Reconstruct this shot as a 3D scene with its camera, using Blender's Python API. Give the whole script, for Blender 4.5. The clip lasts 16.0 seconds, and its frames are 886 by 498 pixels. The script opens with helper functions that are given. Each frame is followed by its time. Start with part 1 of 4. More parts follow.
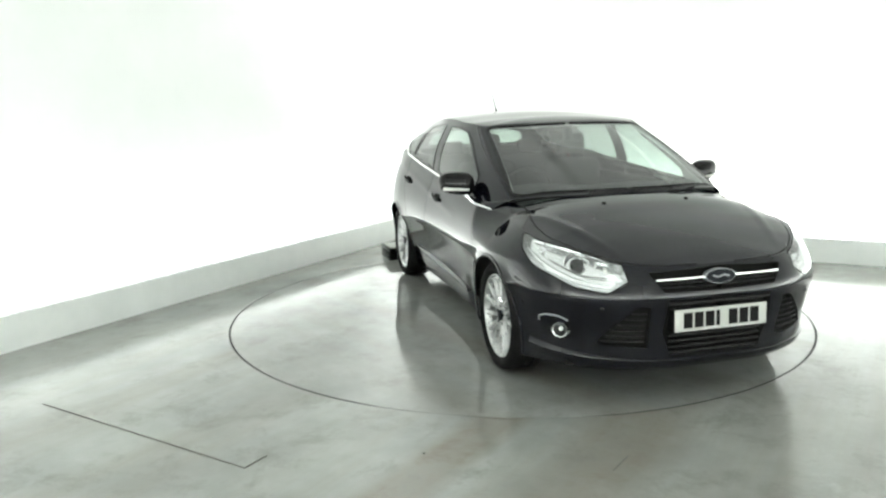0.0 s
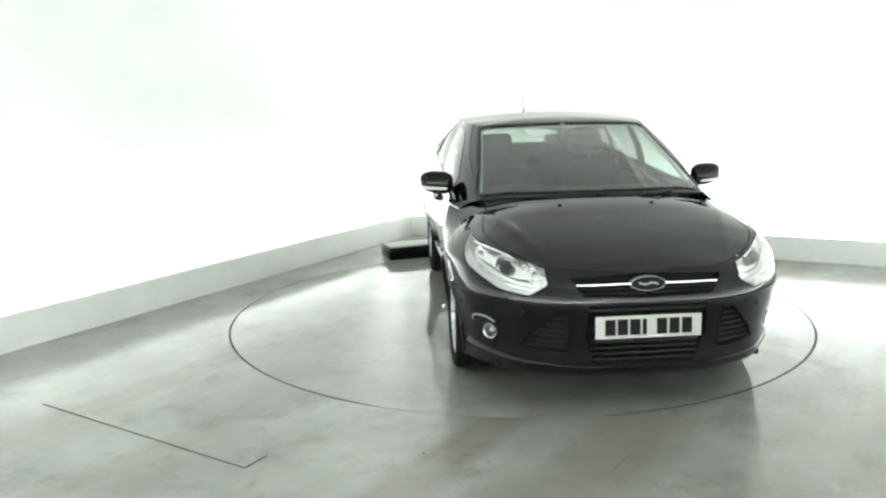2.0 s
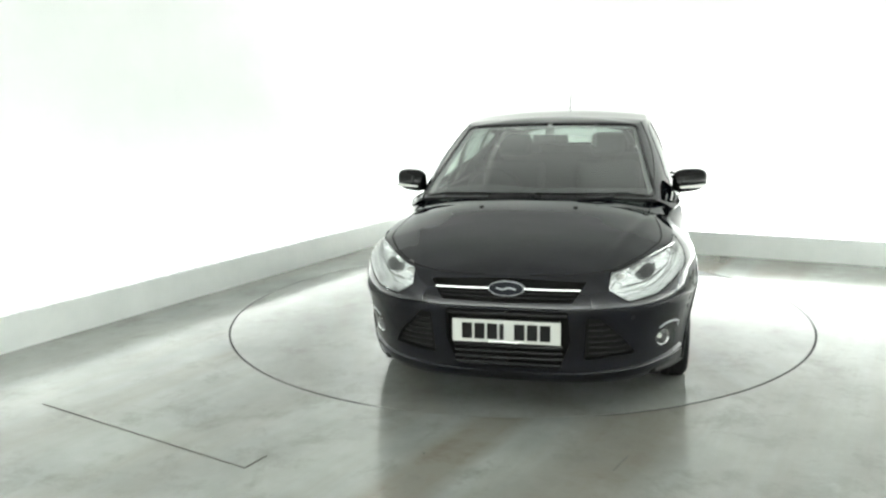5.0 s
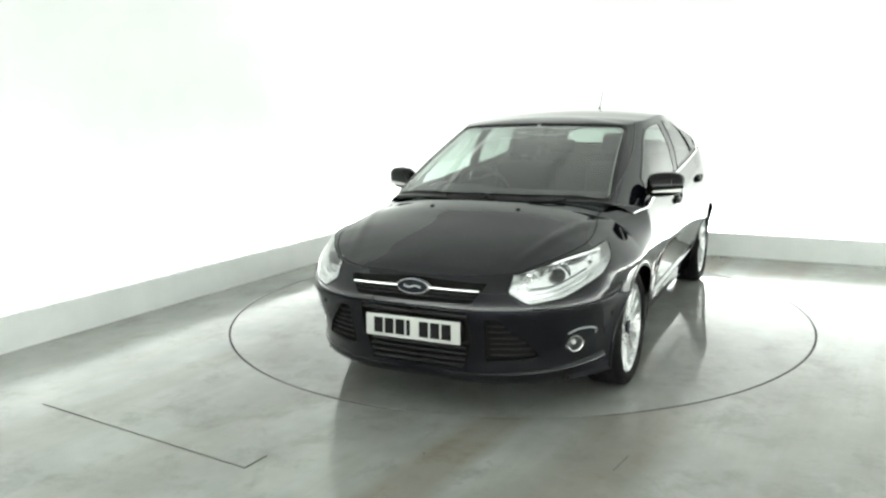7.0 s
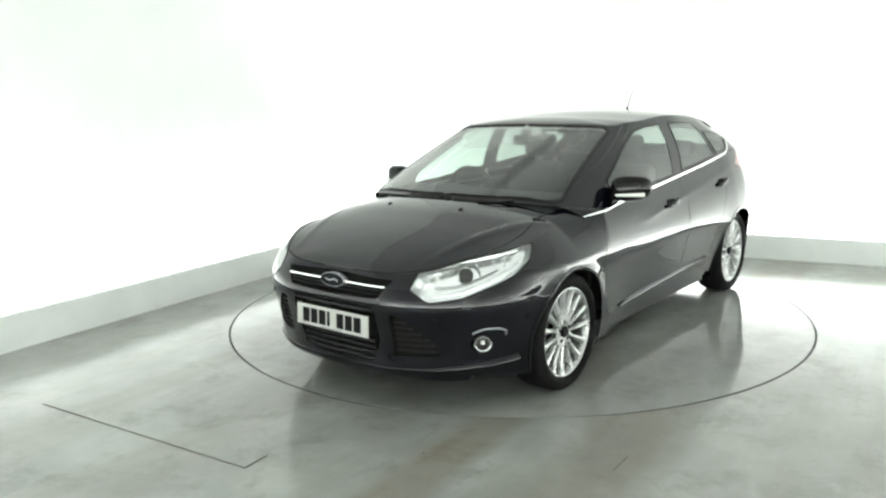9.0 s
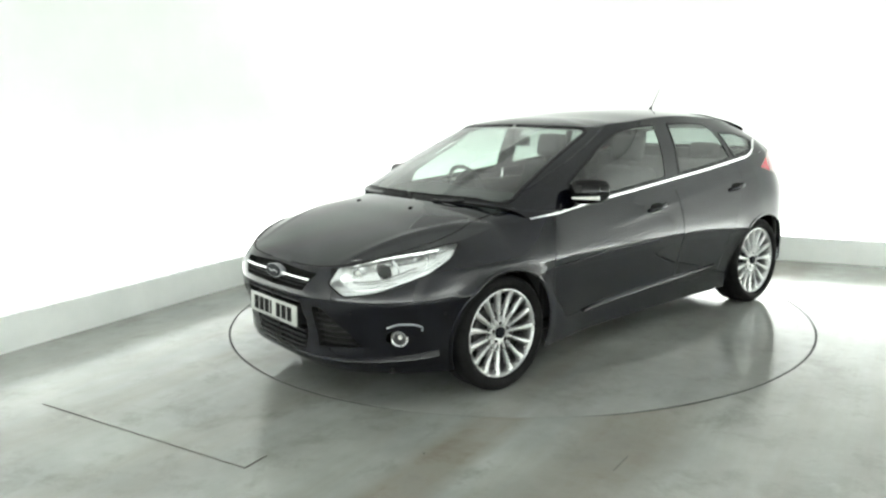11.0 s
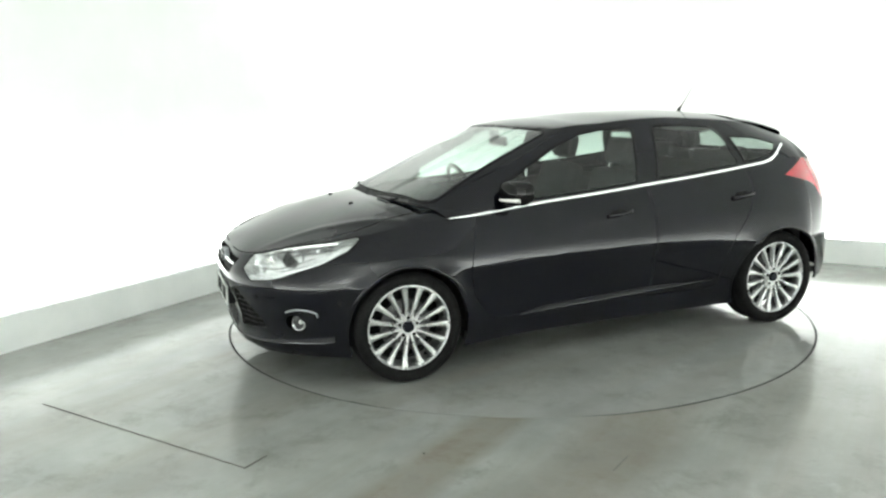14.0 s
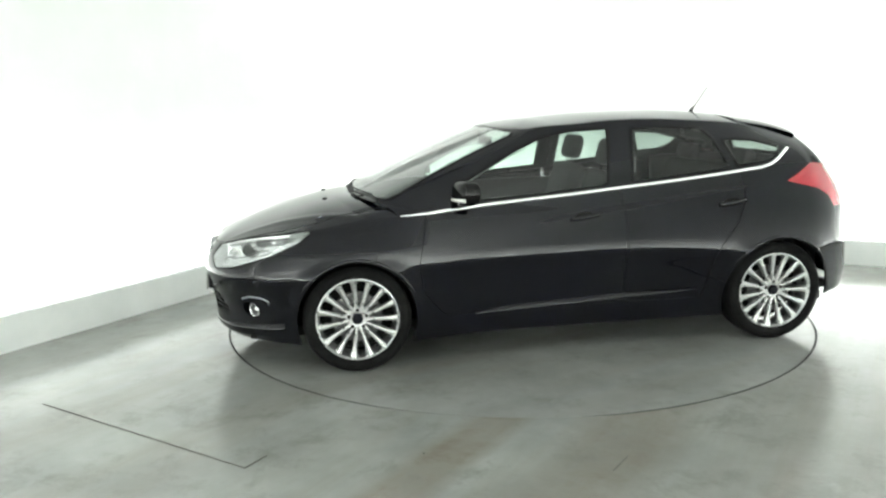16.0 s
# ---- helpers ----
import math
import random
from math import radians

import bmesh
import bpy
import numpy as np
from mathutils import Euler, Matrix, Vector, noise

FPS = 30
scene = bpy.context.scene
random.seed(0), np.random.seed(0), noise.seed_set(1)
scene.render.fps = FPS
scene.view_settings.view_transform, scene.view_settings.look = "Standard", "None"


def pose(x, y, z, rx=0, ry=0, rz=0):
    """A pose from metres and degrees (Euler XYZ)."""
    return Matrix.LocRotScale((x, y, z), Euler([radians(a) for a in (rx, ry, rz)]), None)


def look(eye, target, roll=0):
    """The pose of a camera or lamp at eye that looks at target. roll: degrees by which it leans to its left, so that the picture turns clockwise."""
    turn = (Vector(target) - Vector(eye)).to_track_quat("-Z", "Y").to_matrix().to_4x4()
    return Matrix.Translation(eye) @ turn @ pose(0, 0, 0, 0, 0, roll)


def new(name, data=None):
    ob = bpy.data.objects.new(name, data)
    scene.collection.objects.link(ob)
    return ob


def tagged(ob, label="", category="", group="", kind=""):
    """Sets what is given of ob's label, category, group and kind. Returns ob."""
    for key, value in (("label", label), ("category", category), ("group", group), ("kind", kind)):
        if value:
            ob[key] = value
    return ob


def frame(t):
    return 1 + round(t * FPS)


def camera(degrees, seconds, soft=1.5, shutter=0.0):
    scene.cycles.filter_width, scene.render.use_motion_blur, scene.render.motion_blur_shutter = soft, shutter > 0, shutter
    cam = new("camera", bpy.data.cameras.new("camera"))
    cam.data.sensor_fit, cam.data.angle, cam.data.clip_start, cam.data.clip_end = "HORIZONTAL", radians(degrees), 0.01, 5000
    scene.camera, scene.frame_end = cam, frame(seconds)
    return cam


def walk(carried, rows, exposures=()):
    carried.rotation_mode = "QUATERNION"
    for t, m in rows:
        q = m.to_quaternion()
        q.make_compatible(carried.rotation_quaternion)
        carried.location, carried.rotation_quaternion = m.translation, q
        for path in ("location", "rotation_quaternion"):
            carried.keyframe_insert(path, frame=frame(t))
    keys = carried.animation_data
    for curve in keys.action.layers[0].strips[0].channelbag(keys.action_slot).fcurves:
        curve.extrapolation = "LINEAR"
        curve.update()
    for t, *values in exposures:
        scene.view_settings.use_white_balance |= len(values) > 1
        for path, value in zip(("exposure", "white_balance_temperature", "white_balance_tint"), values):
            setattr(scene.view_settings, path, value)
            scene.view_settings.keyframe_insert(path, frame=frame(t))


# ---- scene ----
# a black hatchback on a slowly turning turntable in a white photo booth; the camera stands still
EYE = (0.0, -5.702, 1.561)
cam = camera(59.7, 16.0, soft=2.4)


def eye_pose(pan, pitch, roll):
    """Pan to the right and pitch downwards in degrees."""
    a, b = radians(pan), radians(pitch)
    way = Vector((math.sin(a) * math.cos(b), math.cos(a) * math.cos(b), -math.sin(b)))
    return look(EYE, Vector(EYE) + way, roll)


walk(cam, [(0.0, eye_pose(-5.24, 10.94, -1.396)), (16.0, eye_pose(-5.24, 10.94, -1.396))])

# ---- light ----
world = bpy.data.worlds.new("world")
scene.world = world
world.use_nodes = True
world.node_tree.nodes["Background"].inputs[0].default_value = (0.8, 0.85, 0.82, 1)
world.node_tree.nodes["Background"].inputs[1].default_value = 0.02
scene.view_settings.exposure = 0.10

# booth: two white walls meeting in a corner of about a right angle, laid out along U and V from it
CORNER = Vector((-1.173, 3.258, 0))
U = Vector((-0.438, -0.90, 0)).normalized()  # along the left wall, towards the camera
V = Vector((0.92, -0.392, 0)).normalized()  # along the back wall, to the right
BOOTH_U, BOOTH_V, BOOTH_H = 9.6, 8.6, 4.3
TROUGH = 0.42  # depth of the light trough between kerb and wall


def booth(u, v, z=0.0):
    return CORNER + U * u + V * v + Vector((0, 0, z))


def strip_light(name, a, b, z, width, watts, colour=(1, 1, 1), up=True):
    lamp = bpy.data.lights.new(name, "AREA")
    lamp.shape, lamp.size, lamp.size_y, lamp.energy, lamp.color = "RECTANGLE", (b - a).length, width, watts, colour
    ob = new(name, lamp)
    mid, along = (a + b) / 2, (b - a).normalized()
    z_axis = Vector((0, 0, -1 if up else 1))
    y_axis = z_axis.cross(along)
    m = Matrix((along, y_axis, z_axis)).transposed().to_4x4()
    m.translation = (mid.x, mid.y, z)
    ob.matrix_world = m
    return ob


WHITE_LIGHT = (0.965, 1.0, 0.965)
for a, b, watts in (((0.2, -0.2), (BOOTH_U, -0.2), 125), ((-0.2, 0.2), (-0.2, BOOTH_V), 330), ((BOOTH_U - 0.15, 0.2), (BOOTH_U - 0.15, BOOTH_V - 0.3), 560), ((0.2, BOOTH_V - 0.15), (BOOTH_U - 0.3, BOOTH_V - 0.15), 375)):
    strip_light("trough_light", booth(*a), booth(*b), 0.05, 0.2 if b[0] < 1 or a[1] < 0 else 0.12, watts, WHITE_LIGHT)
# unseen: one light panel assumed across the whole ceiling, for even overhead light
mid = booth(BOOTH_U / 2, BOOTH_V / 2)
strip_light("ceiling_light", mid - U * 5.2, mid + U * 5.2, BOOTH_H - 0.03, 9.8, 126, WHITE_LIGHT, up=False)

# ---- materials ----


def material(name, colour, rough=0.5, metal=0.0, coat=0.0, spec=0.5):
    m = bpy.data.materials.new(name)
    m.use_nodes = True
    b = m.node_tree.nodes["Principled BSDF"]
    b.inputs["Base Color"].default_value = (*colour, 1)
    b.inputs["Roughness"].default_value = rough
    b.inputs["Metallic"].default_value = metal
    b.inputs["Coat Weight"].default_value = coat
    b.inputs["Coat Roughness"].default_value = 0.02
    b.inputs["Specular IOR Level"].default_value = spec
    return m


def node(m, kind, **values):
    n = m.node_tree.nodes.new(kind)
    for key, value in values.items():
        n.inputs[key].default_value = value
    return n


def join(m, a, out, b, inp):
    m.node_tree.links.new(a.outputs[out], b.inputs[inp])


def ramp(m, source, out, stops):
    r = m.node_tree.nodes.new("ShaderNodeValToRGB")
    r.color_ramp.elements[0].position, r.color_ramp.elements[0].color = stops[0][0], (*stops[0][1], 1)
    r.color_ramp.elements[1].position, r.color_ramp.elements[1].color = stops[-1][0], (*stops[-1][1], 1)
    for p, c in stops[1:-1]:
        r.color_ramp.elements.new(p).color = (*c, 1)
    join(m, source, out, r, "Fac")
    return r


def speckled(m, scale, dark, light, rough=None, bump=0.0, stretch=(1, 1, 1), detail=6.0):
    """Colour, gloss and relief from noise at two scales, in metres of the object's own space."""
    b = m.node_tree.nodes["Principled BSDF"]
    co = node(m, "ShaderNodeTexCoord")
    mp = node(m, "ShaderNodeMapping", Scale=stretch)
    join(m, co, "Object", mp, "Vector")
    n1 = node(m, "ShaderNodeTexNoise", Scale=scale, Detail=detail, Roughness=0.62)
    join(m, mp, "Vector", n1, "Vector")
    r = ramp(m, n1, "Fac", [(0.32, dark), (0.7, light)])
    join(m, r, "Color", b, "Base Color")
    if rough:
        n2 = node(m, "ShaderNodeTexNoise", Scale=scale * 2.7, Detail=4.0)
        join(m, mp, "Vector", n2, "Vector")
        q = ramp(m, n2, "Fac", [(0.3, (rough[0],) * 3), (0.75, (rough[1],) * 3)])
        join(m, q, "Color", b, "Roughness")
    if bump:
        n3 = node(m, "ShaderNodeTexNoise", Scale=scale * 40, Detail=3.0)
        join(m, co, "Object", n3, "Vector")
        k = node(m, "ShaderNodeBump", Strength=bump, Distance=0.002)
        join(m, n3, "Fac", k, "Height")
        join(m, k, "Normal", b, "Normal")
    return m


FLOOR = speckled(material("sealed concrete", (0.2, 0.2, 0.19)), 1.3, (0.205, 0.216, 0.203), (0.315, 0.330, 0.310), (0.15, 0.25), 0.04)


def stained(m, turn, tracks, streak, blotch):
    """Faint streaks, blotches and brownish tyre tracks over a floor; turn is the way they run, tracks where they lie across it."""
    b = m.node_tree.nodes["Principled BSDF"]
    last = b.inputs["Base Color"].links[0].from_socket
    co = node(m, "ShaderNodeTexCoord")
    rot = node(m, "ShaderNodeMapping", Rotation=(0, 0, -turn))
    join(m, co, "Object", rot, "Vector")
    mp = node(m, "ShaderNodeMapping", Scale=(0.3, 2.2, 1.0))
    join(m, rot, "Vector", mp, "Vector")
    n = node(m, "ShaderNodeTexNoise", Scale=1.2, Detail=8.0, Roughness=0.65)
    join(m, mp, "Vector", n, "Vector")
    spots = node(m, "ShaderNodeTexNoise", Scale=3.1, Detail=7.0, Roughness=0.72, Distortion=0.25)
    join(m, co, "Object", spots, "Vector")
    layers = [(ramp(m, n, "Fac", [(0.42, (0, 0, 0)), (0.75, (streak,) * 3)]).outputs[0], (0.20, 0.185, 0.15)), (ramp(m, spots, "Fac", [(0.52, (0, 0, 0)), (0.68, (blotch,) * 3)]).outputs[0], (0.15, 0.15, 0.13))]
    cut = node(m, "ShaderNodeSeparateXYZ")
    join(m, rot, "Vector", cut, 0)
    for c, half, strength in tracks:
        off = node(m, "ShaderNodeMath")
        off.operation = "SUBTRACT"
        join(m, cut, "Y", off, 0)
        off.inputs[1].default_value = c
        dist = node(m, "ShaderNodeMath")
        dist.operation = "ABSOLUTE"
        join(m, off, 0, dist, 0)
        band = node(m, "ShaderNodeMapRange", **{"From Min": half, "From Max": half * 0.45, "To Min": 0.0, "To Max": strength})
        join(m, dist, 0, band, 0)
        worn = node(m, "ShaderNodeMath")
        worn.operation = "MULTIPLY"
        join(m, band, 0, worn, 0)
        r = ramp(m, spots, "Fac", [(0.3, (1, 1, 1)), (0.62, (0.35, 0.35, 0.35))])
        join(m, r, "Color", worn, 1)
        layers.append((worn.outputs[0], (0.165, 0.145, 0.11)))
    for fac, colour in layers:
        mix = m.node_tree.nodes.new("ShaderNodeMix")
        mix.data_type = "RGBA"
        m.node_tree.links.new(fac, mix.inputs[0])
        m.node_tree.links.new(last, mix.inputs[6])
        mix.inputs[7].default_value = (*colour, 1)
        last = mix.outputs[2]
    m.node_tree.links.new(last, b.inputs["Base Color"])
    return m


stained(FLOOR, radians(62), ((-0.92, 0.17, 1.0), (1.02, 0.15, 0.3), (-1.55, 0.28, 0.7)), 0.62, 0.6)
DISC = stained(speckled(material("turntable concrete", (0.2, 0.2, 0.19)), 1.3, (0.185, 0.193, 0.182), (0.298, 0.310, 0.294), (0.06, 0.14), 0.015), radians(20), ((0.8, 0.14, 0.35), (-0.8, 0.14, 0.35)), 0.5, 0.55)
for m in (FLOOR, DISC):
    m.node_tree.nodes["Principled BSDF"].inputs["Specular IOR Level"].default_value = 0.85
KERB = speckled(material("painted kerb", (0.7, 0.72, 0.7), 0.45), 2.5, (0.72, 0.75, 0.73), (0.82, 0.84, 0.82), (0.35, 0.55), 0.05)
WALL = speckled(material("white booth wall", (0.8, 0.8, 0.8), 0.8), 1.3, (0.78, 0.8, 0.785), (0.83, 0.84, 0.83), None, 0.03)
CEILING = speckled(material("grey ceiling", (0.25, 0.25, 0.25), 0.9), 1.0, (0.22, 0.23, 0.22), (0.27, 0.28, 0.27), None, 0.03)
# near-black for joints and hollows, and for shade painted into small recesses
GAP = material("dark joint", (0.012, 0.012, 0.011), 0.8, spec=0.1)
JOINT = material("filled floor joint", (0.12, 0.118, 0.105), 0.8)
PAINT = material("black metallic paint", (0.0015, 0.0017, 0.0038), 0.5, 0.0, 1.0, 0.0)
PAINT.node_tree.nodes["Principled BSDF"].inputs["Coat IOR"].default_value = 1.39
PAINT.node_tree.nodes["Principled BSDF"].inputs["Coat Roughness"].default_value = 0.03
PLASTIC = speckled(material("black grained plastic", (0.008, 0.008, 0.008), 0.5, spec=0.25), 30, (0.005, 0.005, 0.005), (0.010, 0.010, 0.0105), (0.45, 0.65), 0.1)
GLOSS_BLACK = material("gloss black trim", (0.004, 0.004, 0.004), 0.10, spec=0.2)
RUBBER = speckled(material("tyre rubber", (0.008, 0.008, 0.008), 0.8, spec=0.06), 25, (0.006, 0.006, 0.006), (0.011, 0.011, 0.011), (0.6, 0.85), 0.15)
CHROME = material("chrome", (0.90, 0.91, 0.91), 0.10, 1.0)
ALLOY = speckled(material("silver alloy", (0.6, 0.61, 0.61), 0.28, 0.9), 18, (0.44, 0.45, 0.45), (0.54, 0.54, 0.54), (0.24, 0.38))
STEEL = material("brake steel", (0.13, 0.13, 0.13), 0.45, 1.0)
PLATE = material("white plate", (0.41, 0.42, 0.395), 0.5)
INK = material("black plate bar", (0.008, 0.008, 0.008), 0.75, spec=0.1)
FABRIC = speckled(material("charcoal seat cloth", (0.03, 0.03, 0.032), 0.9), 40, (0.02, 0.02, 0.021), (0.045, 0.045, 0.047), None, 0.2)
DASH = speckled(material("soft dash plastic", (0.02, 0.02, 0.02), 0.7), 60, (0.014, 0.014, 0.015), (0.026, 0.026, 0.027), None, 0.2)
LINING = material("pale roof lining", (0.42, 0.43, 0.41), 0.95)
RED_LENS = material("red lamp lens", (0.34, 0.008, 0.018), 0.2, 0.0, 1.0, 0.3)
REFLECTOR = material("lamp reflector", (0.90, 0.91, 0.92), 0.07, 1.0)
LAMP_GREY = material("silvered lamp housing", (0.86, 0.87, 0.87), 0.14, 0.8)
BADGE = material("dark badge enamel", (0.006, 0.007, 0.010), 0.5, 0.0, 0.0, 0.1)
BADGE_MARK = material("silver badge mark", (0.26, 0.27, 0.28), 0.35, 0.8)
AMBER = material("clear indicator lens", (0.75, 0.75, 0.72), 0.15)


def pane(name, tint, gloss=1.0):
    m = bpy.data.materials.new(name)
    m.use_nodes = True
    t = m.node_tree
    t.nodes.clear()
    out = t.nodes.new("ShaderNodeOutputMaterial")
    mix = t.nodes.new("ShaderNodeMixShader")
    see = t.nodes.new("ShaderNodeBsdfTransparent")
    see.inputs[0].default_value = (*tint, 1)
    shine = t.nodes.new("ShaderNodeBsdfGlossy")
    shine.inputs["Roughness"].default_value = 0.02
    edge = t.nodes.new("ShaderNodeLayerWeight")
    power, scale = t.nodes.new("ShaderNodeMath"), t.nodes.new("ShaderNodeMath")
    power.operation, scale.operation = "POWER", "MULTIPLY_ADD"
    edge.inputs[0].default_value, power.inputs[1].default_value = 0.5, 3.0
    scale.inputs[1].default_value, scale.inputs[2].default_value = 0.9 * gloss, 0.055 * gloss
    t.links.new(edge.outputs["Facing"], power.inputs[0])
    t.links.new(power.outputs[0], scale.inputs[0])
    t.links.new(scale.outputs[0], mix.inputs[0])
    t.links.new(see.outputs[0], mix.inputs[1])
    t.links.new(shine.outputs[0], mix.inputs[2])
    t.links.new(mix.outputs[0], out.inputs[0])
    return m


GLASS = pane("tinted car glass", (0.62, 0.71, 0.66), 0.95)
DARK_GLASS = pane("darker rear glass", (0.46, 0.52, 0.49), 0.8)
CLEAR = pane("clear lamp lens", (0.93, 0.94, 0.94))

# ---- mesh helpers ----


def part(name, bm, mat, parent=None, label="", smooth=True):
    """Links a bmesh as one mesh object."""
    me = bpy.data.meshes.new(name)
    bmesh.ops.recalc_face_normals(bm, faces=bm.faces)
    bm.to_mesh(me)
    bm.free()
    me.materials.append(mat)
    if smooth:
        me.shade_smooth()
        me.set_sharp_from_angle(angle=radians(38))
    ob = new(name, me)
    ob.parent = parent
    if label:
        ob["label"] = label
    return ob


def box(bm, x0, y0, z0, x1, y1, z1, bevel=0.0):
    r = bmesh.ops.create_cube(bm, size=1)
    bmesh.ops.transform(bm, verts=r["verts"], matrix=Matrix.LocRotScale(((x0 + x1) / 2, (y0 + y1) / 2, (z0 + z1) / 2), None, (abs(x1 - x0), abs(y1 - y0), abs(z1 - z0))))
    if bevel:
        es = {e for v in r["verts"] for e in v.link_edges}
        bmesh.ops.bevel(bm, geom=list(es), offset=bevel, segments=3, affect="EDGES", profile=0.5)
    return bm


def lathe(bm, profile, n, axis="y", centre=(0, 0, 0)):
    """Turns (radius, along) pairs round an axis."""
    rings = []
    for r, h in profile:
        ring = []
        for i in range(n):
            a = 2 * math.pi * i / n
            p = {"y": (r * math.cos(a), h, r * math.sin(a)), "z": (r * math.cos(a), r * math.sin(a), h), "x": (h, r * math.cos(a), r * math.sin(a))}[axis]
            ring.append(bm.verts.new(Vector(p) + Vector(centre)))
        rings.append(ring)
    for a, b in zip(rings, rings[1:]):
        for i in range(n):
            bm.faces.new((a[i], a[(i + 1) % n], b[(i + 1) % n], b[i]))
    return rings


def tube(bm, points, radius, n=8, close=False):
    """A round bar along a line of points; radius may be a list."""
    pts = [Vector(p) for p in points]
    rings = []
    for i, p in enumerate(pts):
        d = (pts[min(i + 1, len(pts) - 1)] - pts[max(i - 1, 0)]).normalized()
        side = d.cross(Vector((0, 0, 1)))
        if side.length < 1e-3:
            side = d.cross(Vector((0, 1, 0)))
        side.normalize()
        up = side.cross(d)
        r = radius[i] if isinstance(radius, (list, tuple)) else radius
        rings.append([bm.verts.new(p + (side * math.cos(2 * math.pi * k / n) + up * math.sin(2 * math.pi * k / n)) * r) for k in range(n)])
    for a, b in zip(rings, rings[1:]):
        for k in range(n):
            bm.faces.new((a[k], a[(k + 1) % n], b[(k + 1) % n], b[k]))
    bm.faces.new(rings[0])
    bm.faces.new(rings[-1])
    return bm


def ribbon(bm, points, outs, width, thick, ups=None):
    """A flat moulding along points, with rounded face, standing out along outs."""
    pts = [Vector(p) for p in points]
    rings = []
    for i, p in enumerate(pts):
        d = (pts[min(i + 1, len(pts) - 1)] - pts[max(i - 1, 0)]).normalized()
        o = Vector(outs[i]).normalized()
        w = d.cross(o).normalized()
        wd = width[i] if isinstance(width, (list, tuple)) else width
        prof = [(-0.5, -0.3), (-0.5, 0.45), (-0.3, 0.9), (0, 1), (0.3, 0.9), (0.5, 0.45), (0.5, -0.3)]
        rings.append([bm.verts.new(p + w * (a * wd) + o * (b * thick)) for a, b in prof])
    n = len(rings[0])
    for a, b in zip(rings, rings[1:]):
        for k in range(n):
            bm.faces.new((a[k], a[(k + 1) % n], b[(k + 1) % n], b[k]))
    bm.faces.new(rings[0])
    bm.faces.new(rings[-1])
    return bm


def curve(*keys):
    """A smooth monotone curve through (t, value) pairs, for numbers or arrays."""
    k = sorted(keys)
    x, y = np.array([a for a, _ in k], float), np.array([b for _, b in k], float)
    h, d = np.diff(x), np.diff(y) / np.diff(x)
    m = np.zeros(len(x))
    m[0], m[-1] = d[0], d[-1]
    for i in range(1, len(x) - 1):
        if d[i - 1] * d[i] > 0:
            w1, w2 = 2 * h[i] + h[i - 1], h[i] + 2 * h[i - 1]
            m[i] = (w1 + w2) / (w1 / d[i - 1] + w2 / d[i])

    def f(t):
        t = np.clip(t, x[0], x[-1])
        i = np.clip(np.searchsorted(x, t) - 1, 0, len(x) - 2)
        u = (t - x[i]) / h[i]
        return (2 * u**3 - 3 * u**2 + 1) * y[i] + (u**3 - 2 * u**2 + u) * h[i] * m[i] + (3 * u**2 - 2 * u**3) * y[i + 1] + (u**3 - u**2) * h[i] * m[i + 1]

    return f


def rail(points, n, even=True):
    """A smooth line through points, cut into n."""
    p = [np.array(q, float) for q in points]
    p = [2 * p[0] - p[1]] + p + [2 * p[-1] - p[-2]]
    out, tags = [], []
    for i in range(1, len(p) - 2):
        for u in np.linspace(0, 1, 24, endpoint=i == len(p) - 3):
            a, b, c, d = p[i - 1 : i + 3]
            out.append(0.5 * (2 * b + (c - a) * u + (2 * a - 5 * b + 4 * c - d) * u * u + (3 * b - a - 3 * c + d) * u**3))
            tags.append(i - 1 + u)
    out, tags = np.array(out), np.array(tags)
    if not even:
        t = np.linspace(0, tags[-1], n)
        return np.stack([np.interp(t, tags, out[:, k]) for k in range(out.shape[1])], 1)
    s = np.concatenate([[0], np.cumsum(np.linalg.norm(np.diff(out, axis=0), axis=1))])
    t = np.linspace(0, s[-1], n)
    return np.stack([np.interp(t, s, out[:, k]) for k in range(out.shape[1])], 1)


def sheet(grid):
    """A bmesh from rows of points."""
    bm = bmesh.new()
    vs = [[bm.verts.new(p) for p in row] for row in grid]
    for a, b in zip(vs, vs[1:]):
        for i in range(len(a) - 1):
            quad = [a[i], a[i + 1], b[i + 1], b[i]]
            if len({tuple(round(c, 6) for c in v.co) for v in quad}) > 2:
                bm.faces.new(quad)
    bmesh.ops.remove_doubles(bm, verts=bm.verts, dist=1e-5)
    return bm


def inside(poly, u, v):
    hit = False
    for (a, b), (c, d) in zip(poly, poly[1:] + poly[:1]):
        if (b > v) != (d > v) and u < (c - a) * (v - b) / (d - b) + a:
            hit = not hit
    return hit


